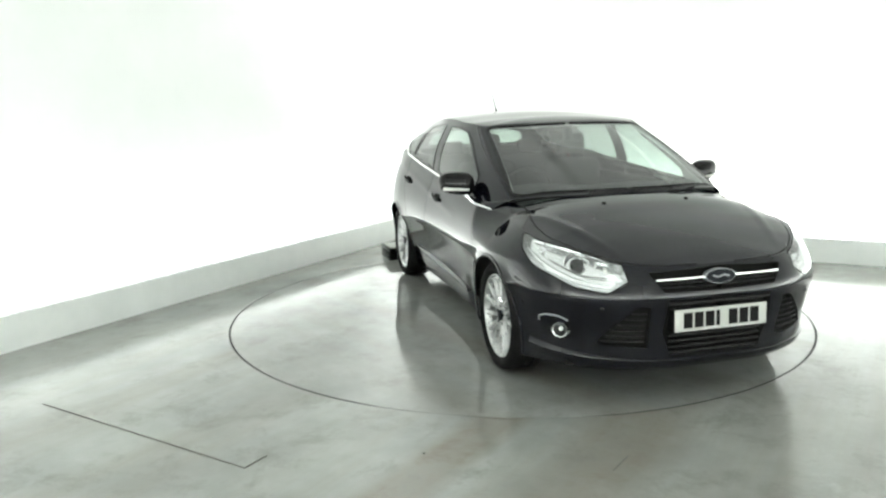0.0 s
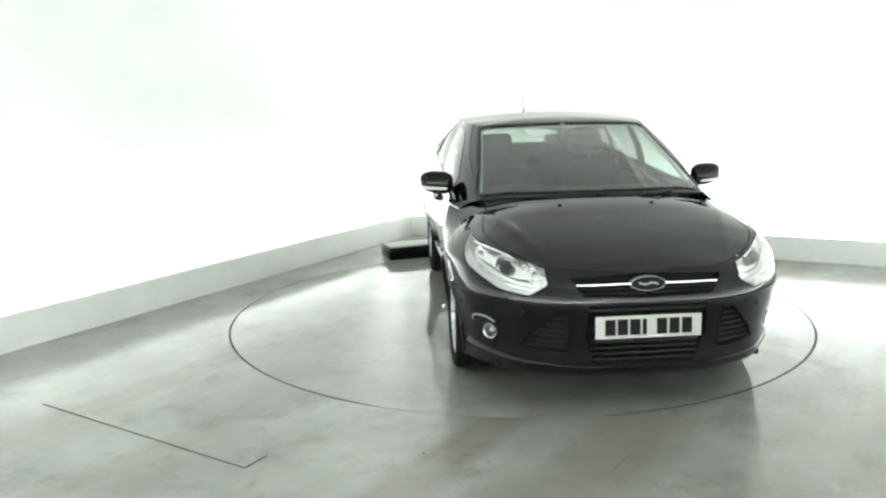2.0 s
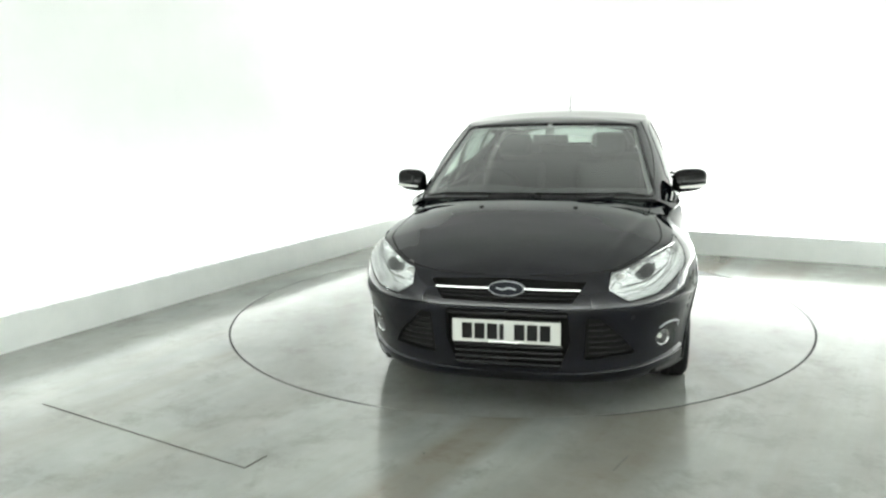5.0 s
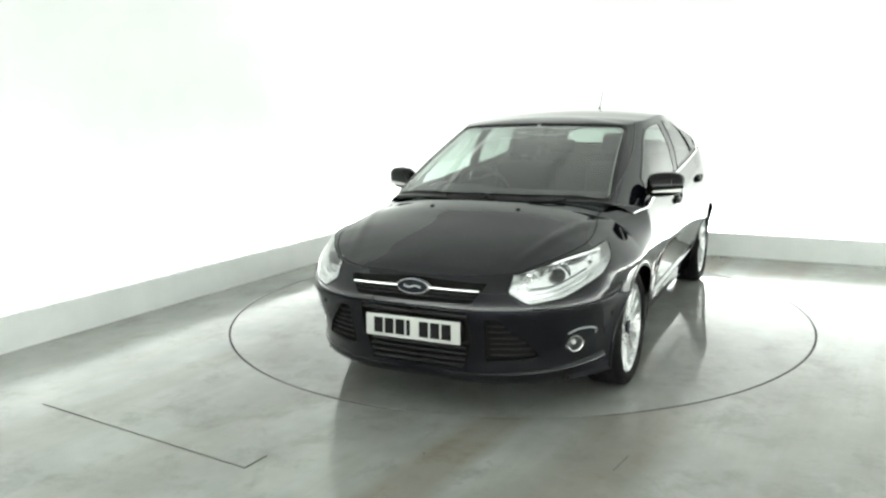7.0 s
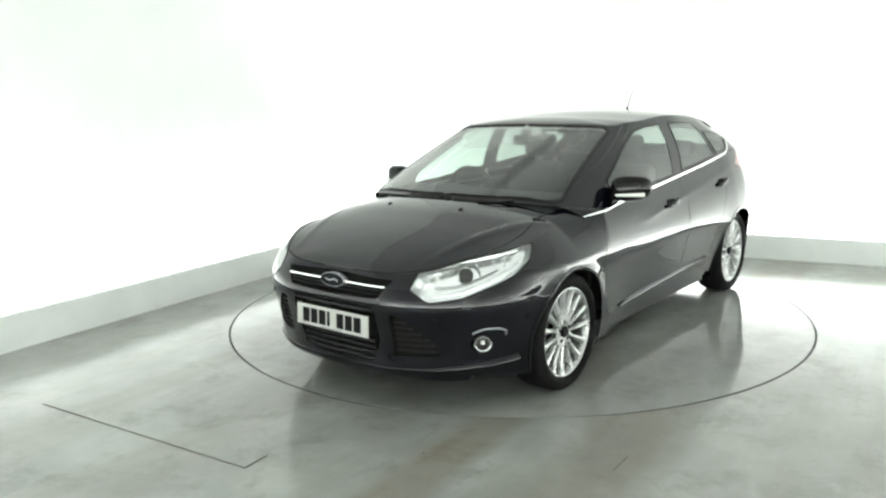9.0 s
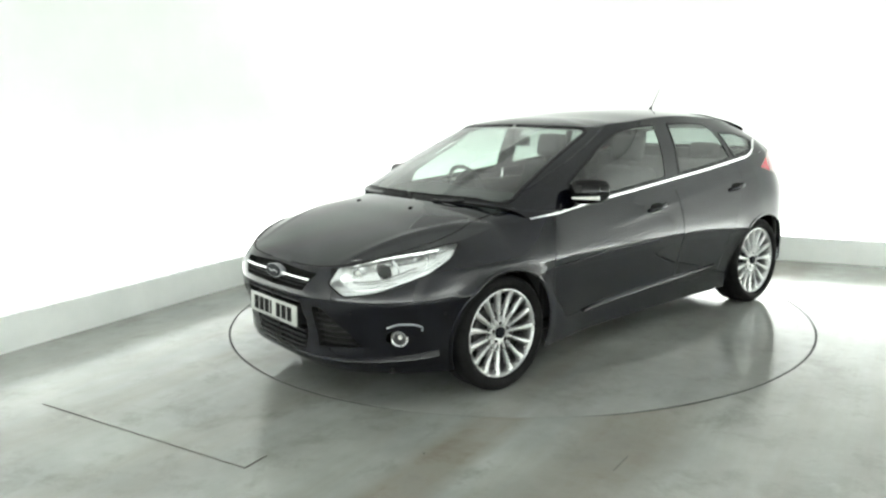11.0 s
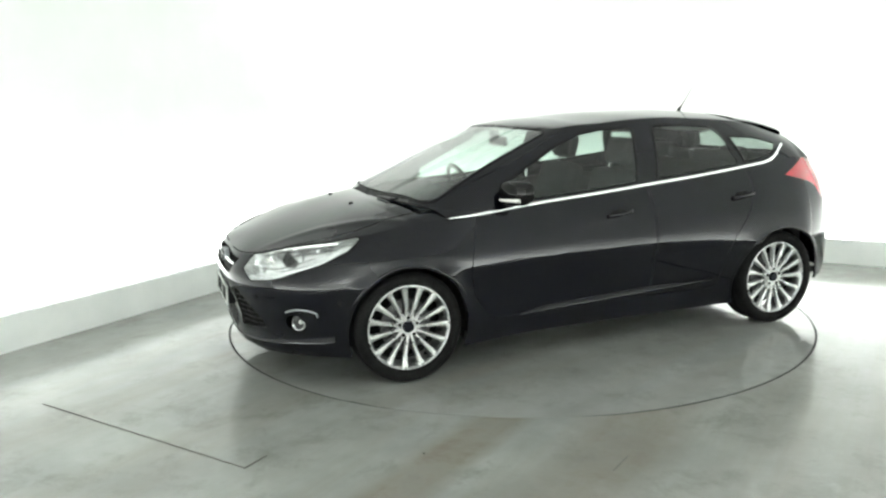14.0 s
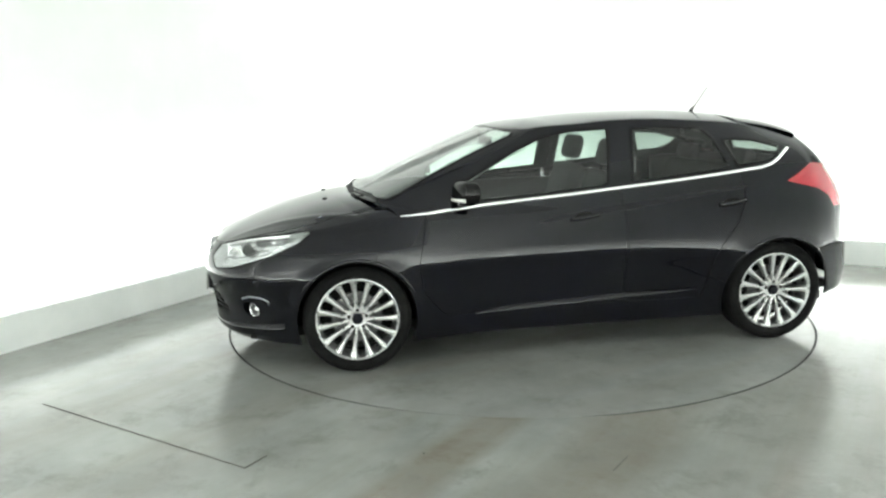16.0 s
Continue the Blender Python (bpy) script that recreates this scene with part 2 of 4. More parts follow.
def cut_out(bm, poly, flat, ax_u, ax_v, where=lambda c: True, margin=0.05):
    """Cuts the outline poly, laid flat by flat(co) -> (u, v) along the axes ax_u, ax_v, out of a surface. Returns the piece as a bmesh."""
    ax_u, ax_v = Vector(ax_u), Vector(ax_v)
    lo = [min(p[i] for p in poly) - margin for i in (0, 1)]
    hi = [max(p[i] for p in poly) + margin for i in (0, 1)]
    near = set()
    for f in bm.faces:
        c = f.calc_center_median()
        u, v = flat(c)
        if lo[0] < u < hi[0] and lo[1] < v < hi[1] and where(c):
            near.add(f)
    for (a, b), (c, d) in zip(poly, poly[1:] + poly[:1]):
        du, dv = c - a, d - b
        length = math.hypot(du, dv)
        if length < 1e-6:
            continue
        pick = []
        for f in near:
            if not f.is_valid:
                continue
            us = [flat(w.co) for w in f.verts]
            along = [((u - a) * du + (v - b) * dv) / length for u, v in us]
            off = [((u - a) * dv - (v - b) * du) / length for u, v in us]
            if max(along) > -0.002 and min(along) < length + 0.002 and min(off) < 0 < max(off):
                pick.append(f)
        if not pick:
            continue
        geom = list({e for f in pick for e in f.edges} | {w for f in pick for w in f.verts}) + pick
        co = ax_u * a + ax_v * b
        no = ax_u * dv - ax_v * du
        r = bmesh.ops.bisect_plane(bm, geom=geom, plane_co=co, plane_no=no, dist=1e-6)
        near = {f for f in near if f.is_valid} | {g for g in r["geom"] if isinstance(g, bmesh.types.BMFace)}
    gone = [f for f in near if f.is_valid and inside(poly, *flat(f.calc_center_median()))]
    piece = bmesh.new()
    made = {}
    for f in gone:
        vs = []
        for w in f.verts:
            key = tuple(round(c, 6) for c in w.co)
            if key not in made:
                made[key] = piece.verts.new(w.co)
            if made[key] not in vs:
                vs.append(made[key])
        if len(vs) > 2:
            try:
                piece.faces.new(vs)
            except ValueError:
                pass
    bmesh.ops.delete(bm, geom=gone, context="FACES")
    return piece


def shrunk(poly, d):
    """A closed outline moved inwards by d."""
    n, out = len(poly), []
    area = sum(a[0] * b[1] - b[0] * a[1] for a, b in zip(poly, poly[1:] + poly[:1]))
    sgn = 1 if area > 0 else -1
    for i in range(n):
        p0, p1, p2 = (Vector(poly[(i + k) % n]) for k in (-1, 0, 1))
        a, b = (p1 - p0).normalized(), (p2 - p1).normalized()
        na, nb = Vector((-a.y, a.x)) * sgn, Vector((-b.y, b.x)) * sgn
        k = max(0.35, 1 + na.dot(nb))
        q = p1 + (na + nb) * (d / k)
        out.append((q.x, q.y))
    return out


def rounded(poly, r, n=4):
    """The outline with its corners rounded."""
    out, m = [], len(poly)
    for i in range(m):
        p0, p1, p2 = (Vector(poly[(i + k) % m]) for k in (-1, 0, 1))
        ra = min(r, (p0 - p1).length * 0.45, (p2 - p1).length * 0.45)
        a, b = p1 + (p0 - p1).normalized() * ra, p1 + (p2 - p1).normalized() * ra
        for k in range(n + 1):
            t = k / n
            q = a * (1 - t) ** 2 + p1 * 2 * t * (1 - t) + b * t * t
            out.append((q.x, q.y))
    return out


def mirrored(bm):
    o = bm.copy()
    for v in o.verts:
        v.co.y = -v.co.y
    bmesh.ops.reverse_faces(o, faces=o.faces)
    return o


def merged(a, b):
    """Adds b to a."""
    m = bpy.data.meshes.new("tmp")
    b.to_mesh(m)
    a.from_mesh(m)
    bpy.data.meshes.remove(m)
    b.free()
    bmesh.ops.remove_doubles(a, verts=a.verts, dist=1e-4)
    return a


def thickened(bm, t):
    """Gives a surface a depth of t on its inner side."""
    bmesh.ops.recalc_face_normals(bm, faces=bm.faces)
    bmesh.ops.solidify(bm, geom=list(bm.faces), thickness=t)
    return bm


# ---- the booth ----
RING = 2.08


def plate_ring(bm, r0, r1, z, n=160):
    lathe(bm, [(r0, z), (r1, z)], n, "z")


bm = bmesh.new()  # floor: one sheet with a round hole, out to the booth walls and past the camera
inner = [bm.verts.new((math.cos(2 * math.pi * i / 192) * (RING + 0.008), math.sin(2 * math.pi * i / 192) * (RING + 0.008), 0)) for i in range(192)]
outer = [bm.verts.new((math.cos(2 * math.pi * i / 192) * 14, math.sin(2 * math.pi * i / 192) * 14, 0)) for i in range(192)]
low = [bm.verts.new((v.co.x, v.co.y, -0.05)) for v in inner]
for i in range(192):
    j = (i + 1) % 192
    bm.faces.new((inner[i], inner[j], outer[j], outer[i]))
    bm.faces.new((low[i], low[j], inner[j], inner[i]))
bm.faces.new(low)
tagged(part("floor", bm, FLOOR, smooth=False), "grey sealed concrete floor, glossy, with faint stains", "floor", kind="structure")

bm = bmesh.new()
rim = lathe(bm, [(RING - 0.006, -0.04), (RING - 0.006, -0.02), (RING - 0.006, 0.0)], 192, "z")
bm.faces.new(rim[-1])
turntable = tagged(part("turntable", bm, DISC, smooth=False), "round grey turntable flush with the concrete floor", "turntable")


def slab(name, corners, z0, z1, mat, bevel=0.0):
    b = bmesh.new()
    lo = [b.verts.new((p.x, p.y, z0)) for p in corners]
    hi = [b.verts.new((p.x, p.y, z1)) for p in corners]
    n = len(corners)
    b.faces.new(lo)
    b.faces.new(hi)
    for i in range(n):
        b.faces.new((lo[i], lo[(i + 1) % n], hi[(i + 1) % n], hi[i]))
    if bevel:
        bmesh.ops.bevel(b, geom=[e for e in b.edges if all(v.co.z > z1 - 1e-4 for v in e.verts)], offset=bevel, segments=3, affect="EDGES", profile=0.5)
    return part(name, b, mat)


T, KT = TROUGH, 0.06
E = 0.3
tagged(slab("wall_left", [booth(-T - E, -T - E), booth(BOOTH_U, -T - E), booth(BOOTH_U, -T), booth(-T, -T)], 0, BOOTH_H, WALL), "plain white booth wall, brightly lit from below", "wall", kind="structure")
tagged(slab("wall_back", [booth(-T - E, -T - E), booth(-T, -T), booth(-T, BOOTH_V), booth(-T - E, BOOTH_V)], 0, BOOTH_H, WALL), "plain white booth wall, brightly lit from below", "wall", kind="structure")
tagged(slab("wall_front", [booth(BOOTH_U, -T - E), booth(BOOTH_U + E, -T - E), booth(BOOTH_U + E, BOOTH_V + E), booth(BOOTH_U, BOOTH_V + E)], 0, BOOTH_H, WALL), "plain white booth wall", "wall", kind="structure")
tagged(slab("wall_right", [booth(-T - E, BOOTH_V), booth(BOOTH_U, BOOTH_V), booth(BOOTH_U, BOOTH_V + E), booth(-T - E, BOOTH_V + E)], 0, BOOTH_H, WALL), "plain white booth wall", "wall", kind="structure")
tagged(slab("ceiling", [booth(-T - E, -T - E), booth(BOOTH_U + E, -T - E), booth(BOOTH_U + E, BOOTH_V + E), booth(-T - E, BOOTH_V + E)], BOOTH_H, BOOTH_H + 0.2, CEILING), "grey booth ceiling", "ceiling", kind="structure")
tagged(slab("kerb_left", [booth(0, 0), booth(BOOTH_U, 0), booth(BOOTH_U, -KT), booth(-KT, -KT)], 0, 0.245, KERB, 0.008), "low white painted kerb before the lit wall", "kerb", kind="structure")
tagged(slab("kerb_back", [booth(0, 0), booth(-KT, -KT), booth(-KT, BOOTH_V), booth(0, BOOTH_V)], 0, 0.226, KERB, 0.008), "low white painted kerb before the lit wall", "kerb", kind="structure")
tagged(slab("kerb_front", [booth(BOOTH_U - T, 0), booth(BOOTH_U - T, BOOTH_V - T), booth(BOOTH_U - T + KT, BOOTH_V - T + KT), booth(BOOTH_U - T + KT, 0)], 0, 0.225, KERB, 0.008), "low white painted kerb before the lit wall", "kerb", kind="structure")
tagged(slab("kerb_right", [booth(0, BOOTH_V - T), booth(0, BOOTH_V - T + KT), booth(BOOTH_U - T + KT, BOOTH_V - T + KT), booth(BOOTH_U - T, BOOTH_V - T)], 0, 0.225, KERB, 0.008), "low white painted kerb before the lit wall", "kerb", kind="structure")
# black ring added inside the open gap, in place of its shade
bm = bmesh.new()
lathe(bm, [(RING - 0.0055, -0.03), (RING - 0.0055, -0.003), (RING + 0.0065, -0.003), (RING + 0.0065, -0.03)], 192, "z")
part("gap_ring", bm, GAP, turntable, "thin black ring standing in for the shaded gap", smooth=False)
# in front the joint round the turntable is packed with pale dust, thinning out at both ends
bm = bmesh.new()
rows = []
for k in range(41):
    a = radians(247 + 37 * k / 40)
    w = min(1.0, k / 12, (40 - k) / 9)
    rows.append([bm.verts.new((r * math.cos(a), r * math.sin(a), z)) for r, z in ((RING - 0.006 + 0.012 * (1 - w), -0.004), (RING - 0.005 + 0.012 * (1 - w), -0.0006), (RING + 0.0075, -0.0004), (RING + 0.0078, -0.004))])
for p, q in zip(rows, rows[1:]):
    for k in range(3):
        bm.faces.new((p[k], p[k + 1], q[k + 1], q[k]))
tagged(part("floor_joint", bm, FLOOR, smooth=False), "dust-filled stretch of the joint round the turntable", "floor joint", kind="structure")

# ---- the car: x forwards from the middle of the wheelbase, y to its left, z up ----
AXLE, HUB_Z, TYRE_R, ARCH_R = 1.324, 0.318, 0.318, 0.354
car = tagged(new("car"), "black five-door hatchback with silver alloy wheels, parked on the turntable", "car")

PLAN = rail([(2.235, 0), (2.228, 0.26), (2.195, 0.43), (2.115, 0.60), (2.0, 0.728), (1.82, 0.838), (1.58, 0.894), (1.32, 0.914), (1.0, 0.902), (0.5, 0.888), (0, 0.886), (-0.5, 0.892), (-1.0, 0.902), (-1.32, 0.908), (-1.6, 0.885), (-1.84, 0.80), (-1.97, 0.66), (-2.04, 0.4), (-2.06, 0)], 300)
BELT = curve((2.3, 0.728), (2.22, 0.734), (2.17, 0.744), (2.1, 0.768), (2.0, 0.793), (1.9, 0.810), (1.75, 0.826), (1.55, 0.847), (1.3, 0.88), (1.05, 0.903), (0.58, 0.948), (0.06, 0.985), (-0.3, 1.014), (-0.68, 1.045), (-1.07, 1.084), (-1.27, 1.106), (-1.5, 1.120), (-1.75, 1.105), (-2.1, 1.07))
FOOT = curve((2.3, 0.205), (1.75, 0.19), (1.0, 0.165), (-1.0, 0.165), (-1.65, 0.27), (-2.1, 0.31))
IN_SIDE = curve((0.1, 0.15), (0.165, 0.122), (0.21, 0.106), (0.29, 0.088), (0.33, 0.0785), (0.42, 0.057), (0.50, 0.037), (0.58, 0.013), (0.605, 0.0015), (0.618, 0.0), (0.65, 0.0022), (0.68, 0.0048), (0.72, 0.0102), (0.80, 0.0245), (0.87, 0.042), (0.93, 0.062), (1.0, 0.085), (1.1, 0.122), (1.2, 0.17))
IN_FRONT = curve((0.1, 0.13), (0.2, 0.085), (0.235, 0.050), (0.26, 0.046), (0.285, 0.0445), (0.33, 0.044), (0.38, 0.040), (0.43, 0.028), (0.48, 0.016), (0.53, 0.0055), (0.58, 0.0), (0.62, 0.0045), (0.66, 0.017), (0.735, 0.068), (0.80, 0.135), (0.9, 0.25))
IN_REAR = curve((0.2, 0.09), (0.32, 0.045), (0.42, 0.034), (0.6, 0.040), (0.70, 0.058), (0.85, 0.074), (0.95, 0.11), (1.03, 0.17), (1.09, 0.23), (1.15, 0.28))


def plan_normals():
    d = np.gradient(PLAN, axis=0)
    n = np.stack([-d[:, 1], d[:, 0]], 1)
    n = n / np.linalg.norm(n, axis=1)[:, None]
    return n * np.where((n * np.array([0, 1]) + n * PLAN * 0.2).sum(1) < 0, -1, 1)[:, None]


NORMALS = plan_normals()
WAIST = curve((-1.3, -0.02), (-0.97, -0.012), (-0.71, 0.012), (-0.26, 0.032), (0.1, 0.028), (0.58, 0.020), (0.97, 0.0), (1.35, 0.0), (1.6, -0.03), (1.80, -0.06), (2.2, -0.065))


def side_inset(x, z):
    """How far the flank stands in at height z; its crease climbs gently along the doors."""
    return float(IN_SIDE(z - float(WAIST(x)) * math.exp(-(((z - 0.63) / 0.15) ** 2))))



def body_point(i, z):
    """A point of the lower body at place i of the plan and height z."""
    (x, y), (nx, ny) = PLAN[i], NORMALS[i]
    wf = min(1, max(0, (nx - 0.12) / 0.75))
    wf = wf * wf * (3 - 2 * wf)
    wr = min(1, max(0, (-nx - 0.12) / 0.75))
    wr = wr * wr * (3 - 2 * wr)
    wing = min(1, max(0, (x - 0.9) / 0.35)) * (1 - wf)
    extra = 0.12 * wing * max(0.0, (z - 0.715) / 0.17) ** 1.3
    d = extra + float(IN_FRONT(z)) * wf + float(IN_REAR(z)) * wr + side_inset(x, z) * (1 - wf - wr)
    side = 1 - wf - wr
    if z < 0.60:
        near = max(math.exp(-((max(0.0, abs(x - AXLE) - ARCH_R) / 0.30) ** 2)), 1.2 * min(1.0, max(0.0, (-1.02 - x) / 0.3)))
        d -= 0.50 * near * side_inset(x, z) * side
        d -= 0.12 * (1 - near) * min(1, max(0, (x - 1.45) / 0.25)) * (float(IN_SIDE(max(z, 0.24))) - 0.004) * side
    flare = max(math.exp(-(((math.hypot(x - a, z - HUB_Z) - ARCH_R) / 0.05) ** 2)) for a in (AXLE, -AXLE))
    d -= (0.014 if x > 0 else 0.006) * flare * side * min(1, max(0, (0.68 - z) / 0.1))
    if -1.35 < x < 0.5:
        crease = 0.80 + (0.35 - x) * 0.118
        d -= 0.005 * math.exp(-(((z - crease) / 0.022) ** 2)) * side * min(1, (0.5 - x) / 0.4, (x + 1.35) / 0.25)
    return Vector((x - nx * d, max(0.0, y - ny * d) if 0 < i < len(PLAN) - 1 else 0.0, z))


LEVELS = 60
heights = [[float(FOOT(x) + (BELT(x) - FOOT(x)) * k / LEVELS) for k in range(LEVELS + 1)] for x, _ in PLAN]
lower = [[body_point(i, z) for z in heights[i]] for i in range(len(PLAN))]
body = sheet(lower)
SHOULDER = [row[-1] for row in lower]


def side_y(x, z):
    """Half the body's width at x and height z."""
    i = min(range(40, len(PLAN) - 40), key=lambda k: abs(PLAN[k][0] - x))
    return body_point(i, z).y


# bonnet
BONNET = curve((2.17, 0.725), (2.1, 0.768), (2.0, 0.812), (1.85, 0.865), (1.65, 0.922), (1.476, 0.966), (1.3, 0.993), (1.1, 1.012))
A_BASE = min(range(len(PLAN)), key=lambda k: abs(SHOULDER[k].x - 1.02) + (9 if k > 200 else 0))


def bonnet_height(x, y):
    """A nearly flat middle panel, two soft creases that draw together towards the grille, and flanks that fall away."""
    crease = min(0.72, max(0.40, 0.43 + 0.345 * (2.12 - x)))
    fade = min(1.0, max(0.0, (2.12 - x) / 0.35))
    past = (abs(y) - crease) / 0.028
    soft_past = 0.028 * (math.log1p(math.exp(past)) if past < 20 else past)
    crown = 0.026 * min(1.0, abs(y) / crease) ** 2 + 0.052 / crease * max(0.0, abs(y) - crease)
    return float(BONNET(x)) - crown - 0.13 * fade * soft_past + 0.006 * fade * math.exp(-(((abs(y) - crease) / 0.024) ** 2))


rows = []
for i in range(A_BASE + 1):
    c = SHOULDER[i]
    sx = 2.05 - 0.75 * (i / A_BASE) ** 1.2
    spine = Vector((sx, 0, 0))
    lift = c.z - bonnet_height(c.x, c.y)
    row = []
    for k in range(37):
        r = k / 36
        p = c.lerp(spine, r)
        p.x += 0.10 * math.sin(math.pi * r) * min(1, max(0, (1.45 - c.x) / 0.4))
        p.z = bonnet_height(p.x, p.y) + lift * (1 - r) ** 3.5
        row.append(p)
    rows.append(row)
bonnet = sheet(rows)
BONNET_ROWS = rows
COWL = rows[-1]

# greenhouse: ruled between the belt and the edge of the roof
LOW = [(1.31, 0, 0.996), (1.295, 0.32, 0.992), (1.235, 0.55, 0.984), (1.13, 0.70, 0.966), (0.84, 0.805, float(BELT(0.84)))]
HIGH = [(0.345, 0, 1.386), (0.335, 0.29, 1.383), (0.30, 0.49, 1.378), (0.25, 0.578, 1.372), (0.12, 0.612, 1.388)]
for x, xu in ((0.4, -0.05), (0.0, -0.3), (-0.4, -0.55), (-0.8, -0.85), (-1.2, -1.15)):
    LOW.append((x, side_y(x, float(BELT(x))) - 0.006, float(BELT(x))))
    HIGH.append((xu, 0.632 - 0.05 * max(0, (-xu - 0.55) / 0.6), 1.416 - 0.020 * max(0, (xu + 0.35) / 0.3) - 0.046 * max(0, (-xu - 0.5) / 0.65) ** 1.4))
for place in (lambda p: abs(p.x + 1.46), lambda p: abs(p.x + 1.60), lambda p: abs(p.x + 1.72), lambda p: abs(p.y - 0.28)):
    p = min(SHOULDER[160:], key=place)
    LOW.append((p.x + 0.004, p.y - 0.006, p.z))
LOW.append((SHOULDER[-1].x + 0.004, 0, SHOULDER[-1].z))
HIGH += [(-1.38, 0.56, 1.322), (-1.54, 0.52, 1.295), (-1.62, 0.43, 1.298), (-1.68, 0.24, 1.308), (-1.70, 0, 1.31)]
lo, hi = rail(LOW, 260, False), rail(HIGH, 260, False)
ROOF = curve((0.35, 1.388), (0.2, 1.412), (0.0, 1.433), (-0.35, 1.456), (-0.75, 1.460), (-1.1, 1.440), (-1.5, 1.372), (-1.75, 1.315))


def green_point(i, r):
    a, b = Vector(lo[i]), Vector(hi[i])
    p = a.lerp(b, r)
    out = Vector((p.x * 0.12, p.y, 0))
    out = Vector((0.7, 0, 0.7)) if p.y < 0.3 and p.x > 0 else (Vector((-0.8, 0, 0.6)) if p.y < 0.3 else out.normalized())
    return p + out * 0.028 * math.sin(math.pi * r)


green_rows = [[green_point(i, k / 26) for k in range(27)] for i in range(260)]
for row in (green_rows[0], green_rows[-1]):
    for p in row:
        p.y = 0.0
green = sheet(green_rows)
rows = []
for i in range(260):
    c = Vector(hi[i])
    sx = min(max(c.x, -1.45), 0.05)
    spine = Vector((sx, 0, float(ROOF(sx))))
    row = []
    for k in range(19):
        r = (k / 18) ** 1.4
        p = c.lerp(spine, r)
        p.z = c.z + (spine.z - c.z) * math.sin(r * math.pi / 2) ** 0.8
        row.append(p)
    rows.append(row)
for row in (rows[0], rows[-1]):
    for p in row:
        p.y = 0.0
roof = sheet(rows)


def flat_side(c):
    return (c.x, c.z)


def flat_front(c):
    return (c.y, c.z)


def diag(c):
    return ((c.y - c.x) * 0.70711, c.z)


AX, AY, AZ, AD = (1, 0, 0), (0, 1, 0), (0, 0, 1), (-0.70711, 0.70711, 0)


def spline2(points, n):
    return [tuple(p) for p in rail(points, n)]


def arch(x, r=ARCH_R, n=40):
    return [(x + r * math.cos(a), HUB_Z + r * math.sin(a)) for a in np.linspace(-0.55, math.pi + 0.55, n)] + [(x - r * 0.8, 0.02), (x + r * 0.8, 0.02)]


on_side = lambda c: c.y > 0.5
on_front = lambda c: c.x > 1.2
for ax in (AXLE, -AXLE):
    cut_out(body, arch(ax), flat_side, AX, AZ, on_side).free()


def both(name, piece, mat, parent, label="", depth=0.0, smooth=True):
    """A part and its twin on the other side."""
    if depth:
        thickened(piece, depth)
    other = mirrored(piece)
    return part(name, piece, mat, parent, label, smooth), part(name, other, mat, parent, label, smooth)


def halves(name, piece, mat, parent, label=""):
    """One part across the middle from its left half."""
    return part(name, merged(piece, mirrored(piece)), mat, parent, label)


# openings cut out of the surfaces
HEADLIGHT = rounded([diag(Vector(p)) for p in ((2.14, 0.452, 0.670), (2.11, 0.54, 0.614), (2.01, 0.68, 0.634), (1.78, 0.805, 0.712), (1.64, 0.825, 0.778), (1.60, 0.825, 0.838), (1.75, 0.79, 0.845), (1.9, 0.68, 0.835), (2.03, 0.57, 0.81), (2.10, 0.485, 0.748))], 0.015)
lens = cut_out(body, HEADLIGHT, diag, AD, AZ, lambda c: c.x > 1.3)
UPPER_GRILLE = rounded([(-0.01, 0.612), (0.31, 0.618), (0.375, 0.708), (-0.01, 0.722)], 0.012)
upper_hole = cut_out(body, UPPER_GRILLE, flat_front, AY, AZ, on_front)
LOWER_GRILLE = rounded([(-0.01, 0.275), (0.25, 0.285), (0.30, 0.415), (0.29, 0.575), (-0.01, 0.578)], 0.012)
lower_hole = cut_out(body, LOWER_GRILLE, flat_front, AY, AZ, on_front)
SIDE_GRILLE = rounded([(0.365, 0.325), (0.60, 0.345), (0.555, 0.42), (0.435, 0.545), (0.375, 0.545)], 0.015)
side_hole = cut_out(body, SIDE_GRILLE, flat_front, AY, AZ, on_front)
FOG_AT = Vector((1.945, 0.735, 0.392))
fu, fv = diag(FOG_AT)
FOG = [(fu + 0.050 * math.cos(a), fv + 0.046 * math.sin(a)) for a in np.linspace(0, 2 * math.pi, 24, endpoint=False)]
cut_out(body, FOG, diag, AD, AZ, lambda c: c.x > 1.3).free()
TAIL = rounded([(-1.38, 1.012), (-1.48, 1.064), (-1.585, 1.124), (-1.95, 1.10), (-2.2, 1.02), (-2.2, 0.83), (-1.72, 0.84), (-1.68, 0.915), (-1.60, 0.958), (-1.48, 0.988)], 0.015)
tail = cut_out(body, TAIL, flat_side, AX, AZ, lambda c: c.x < -1.2 and c.y > 0.42)

FRONT_WIN = rounded([(0.705, 0.968), (0.69, 1.068), (0.52, 1.160), (0.33, 1.258), (0.14, 1.334), (-0.03, 1.358), (-0.25, 1.366), (-0.215, 1.03), (0.3, 0.988)], 0.02)
REAR_WIN = rounded([(-0.37, 1.042), (-0.40, 1.368), (-0.62, 1.366), (-0.86, 1.348), (-0.93, 1.30), (-1.02, 1.10), (-0.7, 1.068)], 0.02)
QUARTER = rounded([(-1.075, 1.112), (-1.00, 1.28), (-1.2, 1.268), (-1.385, 1.22), (-1.335, 1.158), (-1.26, 1.13)], 0.015)
windows = [cut_out(green, w, flat_side, AX, AZ, on_side) for w in (FRONT_WIN, REAR_WIN, QUARTER)]
